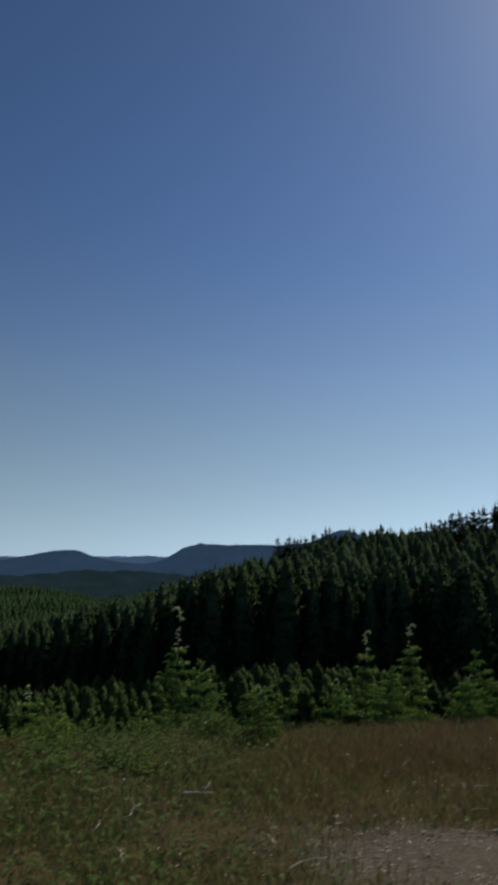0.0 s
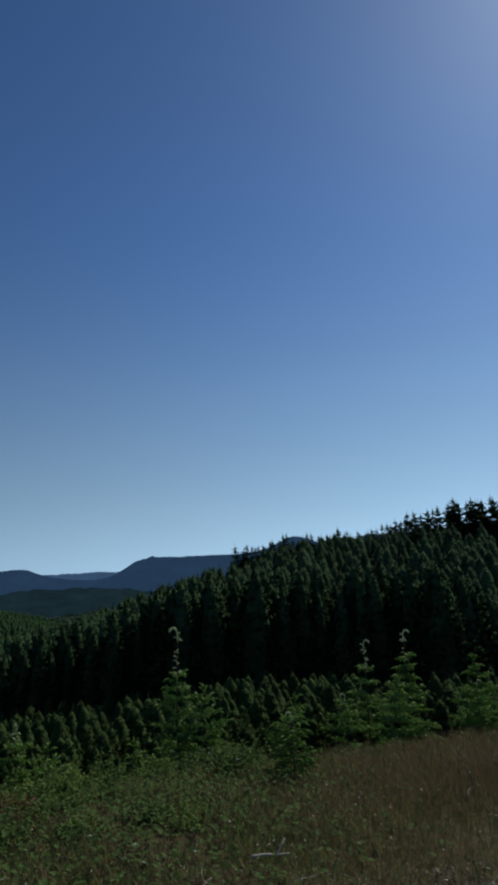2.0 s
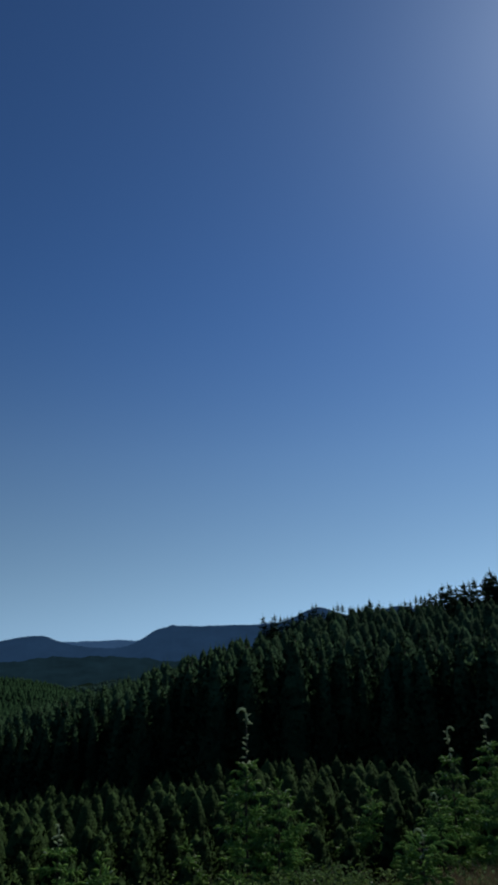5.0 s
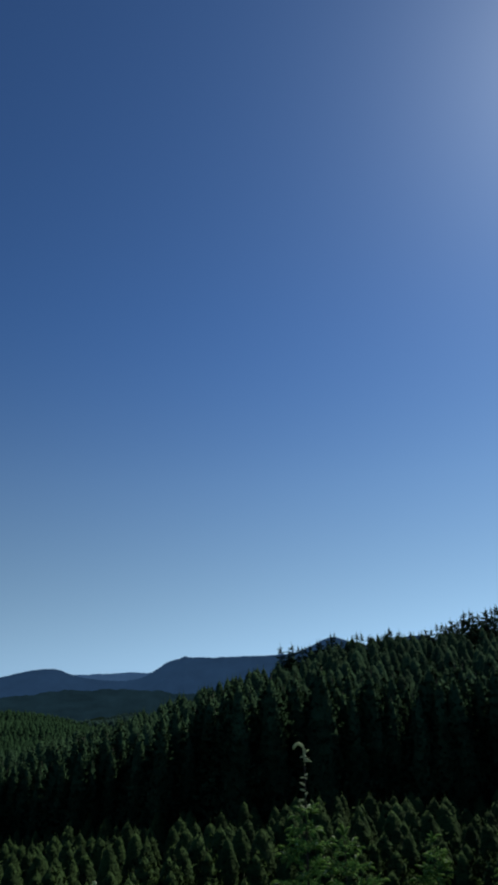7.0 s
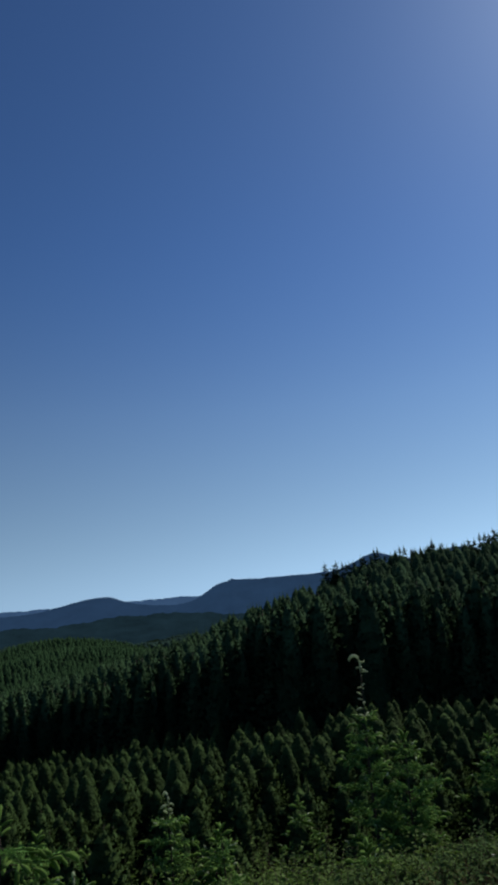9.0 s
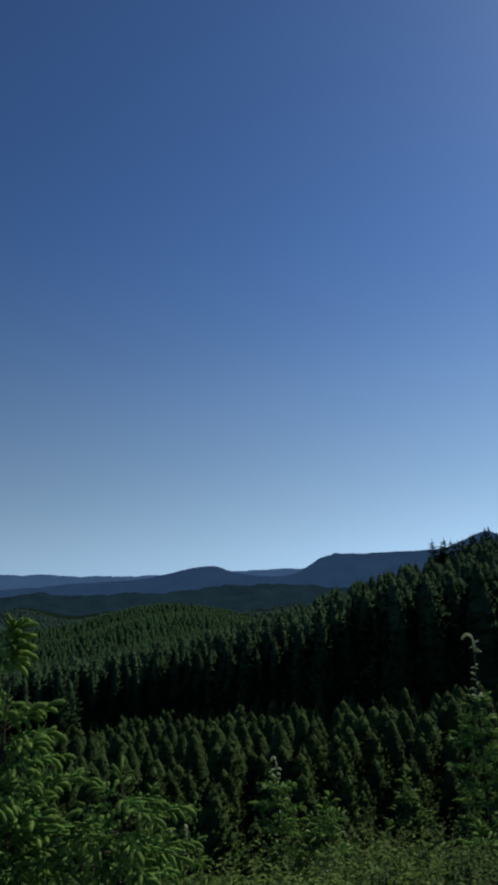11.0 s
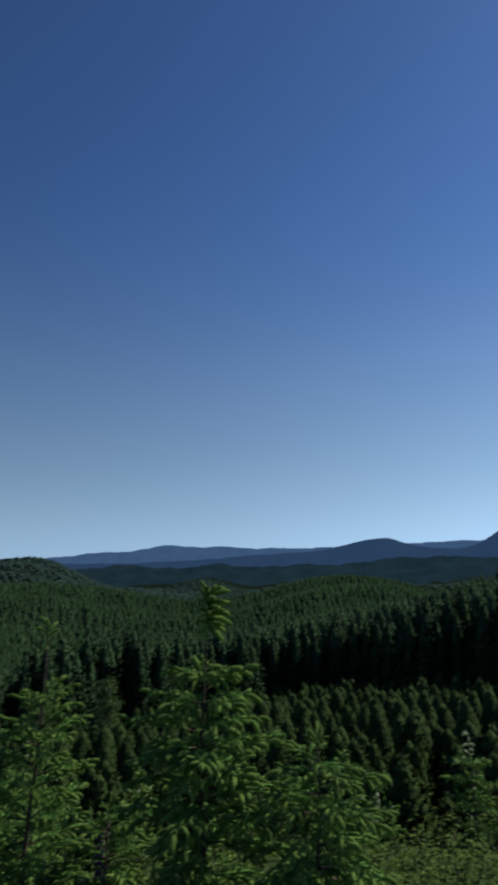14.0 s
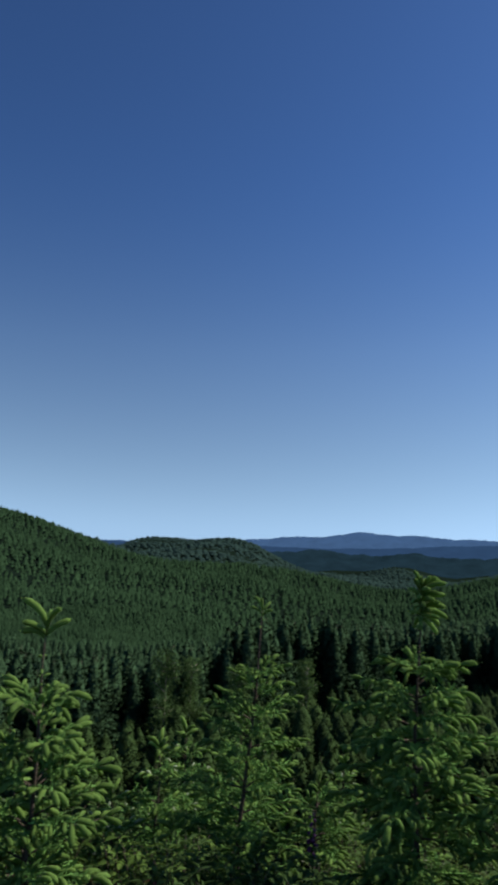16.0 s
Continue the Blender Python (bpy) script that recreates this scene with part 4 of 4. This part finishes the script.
def blades(x, y, length, width, r, spread=0.6):
    n = len(x)
    z, yaw, tilt = height(x, y) - 0.01, r.uniform(0, 2 * np.pi, n), np.abs(r.normal(0, spread, n))
    D = np.stack([np.cos(yaw) * np.sin(tilt), np.sin(yaw) * np.sin(tilt), np.cos(tilt)], -1)
    bendv = np.stack([np.cos(yaw), np.sin(yaw), -0.6 + 0 * yaw], -1) * (length * r.uniform(0.05, 0.4, n))[:, None]
    W = np.stack([-np.sin(yaw), np.cos(yaw), 0 * yaw], -1) * (width / 2)[:, None]
    P = np.stack([x, y, z], -1)
    M = P + D * (length * 0.55)[:, None] + bendv * 0.25
    T = P + D * length[:, None] + bendv
    V = np.stack([P - W, P + W, M + W * 0.8, M - W * 0.8, T], 1).reshape(-1, 3)
    b = np.arange(n)[:, None] * 5
    return V, np.concatenate([b + [[0, 1, 2]], b + [[0, 2, 3]], b + [[3, 2, 4]]])


def patch(x, y, f, ph):
    return np.sin(x * f + ph) * np.sin(y * f * 0.9 + 2 * ph) + 0.5 * np.sin(x * f * 2.3 + y * 1.7 * f + ph)


rng = np.random.default_rng(31)
x, y = on_clearing(150000, rng)
near_x, near_y = on_clearing(330000, rng)
near = np.hypot((near_x - 0.3) / 5.2, (near_y - 6.0) / 4.2) < rng.uniform(0.5, 1.1, len(near_x))
x, y = np.concatenate([x, near_x[near]]), np.concatenate([y, near_y[near]])
side = np.clip((x + 0.6 + 0.5 * patch(x, y, 1.1, 0.4)) / 2.0, 0, 1)
tall_here = 0.75 + 0.45 * step(7, 11, y) + 0.2 * patch(x, y, 1.9, 1.0)
pick = rng.random(len(x))
dry = pick < 0.2 + 0.35 * side
red = ~dry & (pick < 0.28 + 0.6 * side * step(5.5, 9, y))
green = ~dry & ~red & (rng.random(len(x)) < 0.75)
for name, m, mat, ln, wd, label in (("dry_grass", dry, DRY, 0.24, 0.0052, "dry brown grass on the clearing"), ("red_grass", red, RED_GRASS, 0.28, 0.005, "reddish seeding grass towards the edge of the clearing"),
                                    ("green_grass", green, HERB, 0.16, 0.006, "short green grass among dry stalks")):
    k = m.sum()
    tagged(part(name, blades(x[m], y[m], ln * np.clip(tall_here[m], 0.3, 2) * rng.uniform(0.45, 1.1, k), wd * rng.uniform(0.7, 1.5, k), rng, 0.8), mat), label, "grass", kind="stuff")
x, y = on_clearing(90000, rng)
m = rng.random(len(x)) < np.clip(0.75 - 0.4 * (x + 0.8), 0.06, 0.9) * (0.6 + 0.4 * (patch(x, y, 1.4, 2.2) > -0.2))
one = leaf(0.062, 0.036, 0.1, 0.25)
tagged(part("low_herbs", join([put(one, (a, b, float(h) + rng.uniform(0.02, 0.2)), rng.uniform(0, 6.3), rng.uniform(-0.3, 0.8), 0, rng.uniform(0.5, 1.15)) for a, b, h in zip(x[m], y[m], height(x[m], y[m]))]), HERB),
       "low green herbs spreading over the clearing", "plants", kind="stuff")


def make_stone(r, size):
    bm = bmesh.new()
    bmesh.ops.create_icosphere(bm, subdivisions=2, radius=size)
    off = Vector(r.uniform(-9, 9, 3))
    for v in bm.verts:
        v.co *= 1 + 0.45 * noise.noise(v.co * (1.1 / size) + off)
        v.co.z *= 0.6
    me = bpy.data.meshes.new("stone")
    bm.to_mesh(me)
    bm.free()
    me.materials.append(STONE)
    return tagged(new("stone", me), "small pale grey stone on bare gravel", "stone", "loose stones on the clearing")


stones = [make_stone(rng, s) for s in (0.009, 0.013, 0.018, 0.026)]
for i in range(150):
    x, y = 2.2 + rng.normal(0, 1.3), 5.3 + rng.normal(0, 0.75)
    if beyond(x, y) > 0:
        continue
    z = float(height(x, y)) + 0.006
    m = pose(x, y, z, rng.uniform(-20, 20), rng.uniform(-20, 20), rng.uniform(0, 360))
    if i < 4:
        stones[i].matrix_basis = m
    else:
        copy_thing(stones[min(3, int(rng.exponential(1.0)))], m)


pebbles = []
for i in range(2200):
    a, b = 2.2 + rng.normal(0, 1.5), 5.2 + rng.normal(0, 0.8)
    bm_v = np.array([(1, 0, 0), (-1, 0, 0), (0, 1, 0), (0, -1, 0), (0, 0, 0.7), (0, 0, -0.7)]) * rng.uniform(0.6, 1.3, (6, 1)) * rng.uniform(0.004, 0.014)
    bm_f = np.array([(0, 2, 4), (2, 1, 4), (1, 3, 4), (3, 0, 4), (2, 0, 5), (1, 2, 5), (3, 1, 5), (0, 3, 5)])
    pebbles.append(put((bm_v, bm_f), (a, b, float(height(a, b)) + 0.012), rng.uniform(0, 6.3)))
tagged(part("gravel", join(pebbles), GRAVEL), "loose grey gravel on the bare patch", "gravel", kind="stuff")


chips = []
for i in range(1900):
    if i < 1100:
        a, b = 2.3 + rng.normal(0, 1.2), 5.0 + rng.normal(0, 0.7)
    else:
        a, b = rng.uniform(-4.5, 5.5), rng.uniform(3.0, 8.5)
    if beyond(a, b) > 0:
        continue
    ln, wd, tk = rng.uniform(0.008, 0.032), rng.uniform(0.004, 0.011), 0.003
    box = np.array([(u * ln, v * wd * (1 if u < 0 else 0.6), w * tk) for u in (-0.5, 0.5) for v in (-0.5, 0.5) for w in (-0.5, 0.5)])
    faces = np.array([(0, 1, 3), (0, 3, 2), (4, 6, 7), (4, 7, 5), (0, 4, 5), (0, 5, 1), (2, 3, 7), (2, 7, 6), (0, 2, 6), (0, 6, 4), (1, 5, 7), (1, 7, 3)])
    chips.append(put((box, faces), (a, b, float(height(a, b)) + (0.015 if i < 1100 else rng.uniform(0.02, 0.12))), rng.uniform(0, 6.3), rng.normal(0, 0.35), rng.normal(0, 0.35)))
tagged(part("wood_chips", join(chips), CHIP), "pale splinters and chips scattered over the clearing", "litter", kind="stuff")


def make_stick(x, y, length, yaw, r, thick=0.008, rise=0.03, fork=True):
    stick = tagged(new("dead_stick"), "bleached dead branch lying in the grass", "stick", "dead sticks on the clearing")
    stick.location = (x, y, float(height(x, y)) + rise)
    s = np.linspace(0, 1, 7)
    axis = np.stack([s * length - length / 2, 0.1 * length * np.sin(4 * s + r.uniform(0, 6)) + r.normal(0, 0.006, 7), 0.02 + 0.12 * length * s], -1)
    part("branch", put(tube(axis, np.linspace(thick, thick * 0.35, 7), 6), (0, 0, 0), yaw), DEADWOOD, stick)
    if fork:
        k = axis[4]
        part("side_twig", put(tube([k, k + [0.1 * length, 0.16 * length, 0.12 * length], k + [0.22 * length, 0.22 * length, 0.3 * length]], [thick * 0.7, thick * 0.5, thick * 0.3], 5), (0, 0, 0), yaw), DEADWOOD, stick)


make_stick(0.0, 5.85, 0.26, 0.1, rng, 0.013, 0.08)
for x, y, ln, yaw in ((-0.35, 5.35, 0.24, 1.3), (-0.45, 4.9, 0.2, 1.8), (-1.7, 5.3, 0.28, 0.7), (0.25, 5.55, 0.12, 0.4), (2.35, 7.2, 0.16, 0.1), (1.0, 4.6, 0.3, 0.5), (0.7, 5.0, 0.2, 2.5), (1.7, 8.0, 0.2, 1.1),
                      (2.2, 6.3, 0.14, 0.2), (2.0, 5.6, 0.18, 2.9), (-1.0, 4.4, 0.25, 0.2), (-0.1, 4.4, 0.22, 2.2), (3.1, 6.2, 0.2, 0.6)):
    make_stick(x, y, ln * 0.85, yaw, rng, 0.005, 0.05, ln > 0.2)


def make_daisy(r):
    plant = tagged(new("wild_flower"), "small pale wild flower on a thin stalk", "flower", "pale flowers in the grass")
    part("stalk", tube([(0, 0, -0.02), (0.01, 0, 0.16), (0.02, 0.01, 0.31)], [0.0025, 0.002, 0.0015], 4), HERB, plant)
    ang = np.arange(9) * 2 * np.pi / 9
    V = np.concatenate([[[0, 0, 0.008]], np.stack([0.011 * np.cos(ang), 0.011 * np.sin(ang), 0 * ang], -1), [[0, 0, -0.006]]]) + [0.02, 0.01, 0.315]
    F = np.array([(0, 1 + j, 1 + (j + 1) % 9) for j in range(9)] + [(10, 1 + (j + 1) % 9, 1 + j) for j in range(9)])
    part("flower_head", (V, F), PETAL, plant)
    return plant


daisy = make_daisy(rng)
x, y = on_clearing(130, rng)
for i, (a, b) in enumerate(zip(x, y)):
    m = pose(a, b, float(height(a, b)), rng.uniform(-12, 12), rng.uniform(-12, 12), rng.uniform(0, 360))
    if i == 0:
        daisy.matrix_basis = m
    else:
        copy_thing(daisy, m)
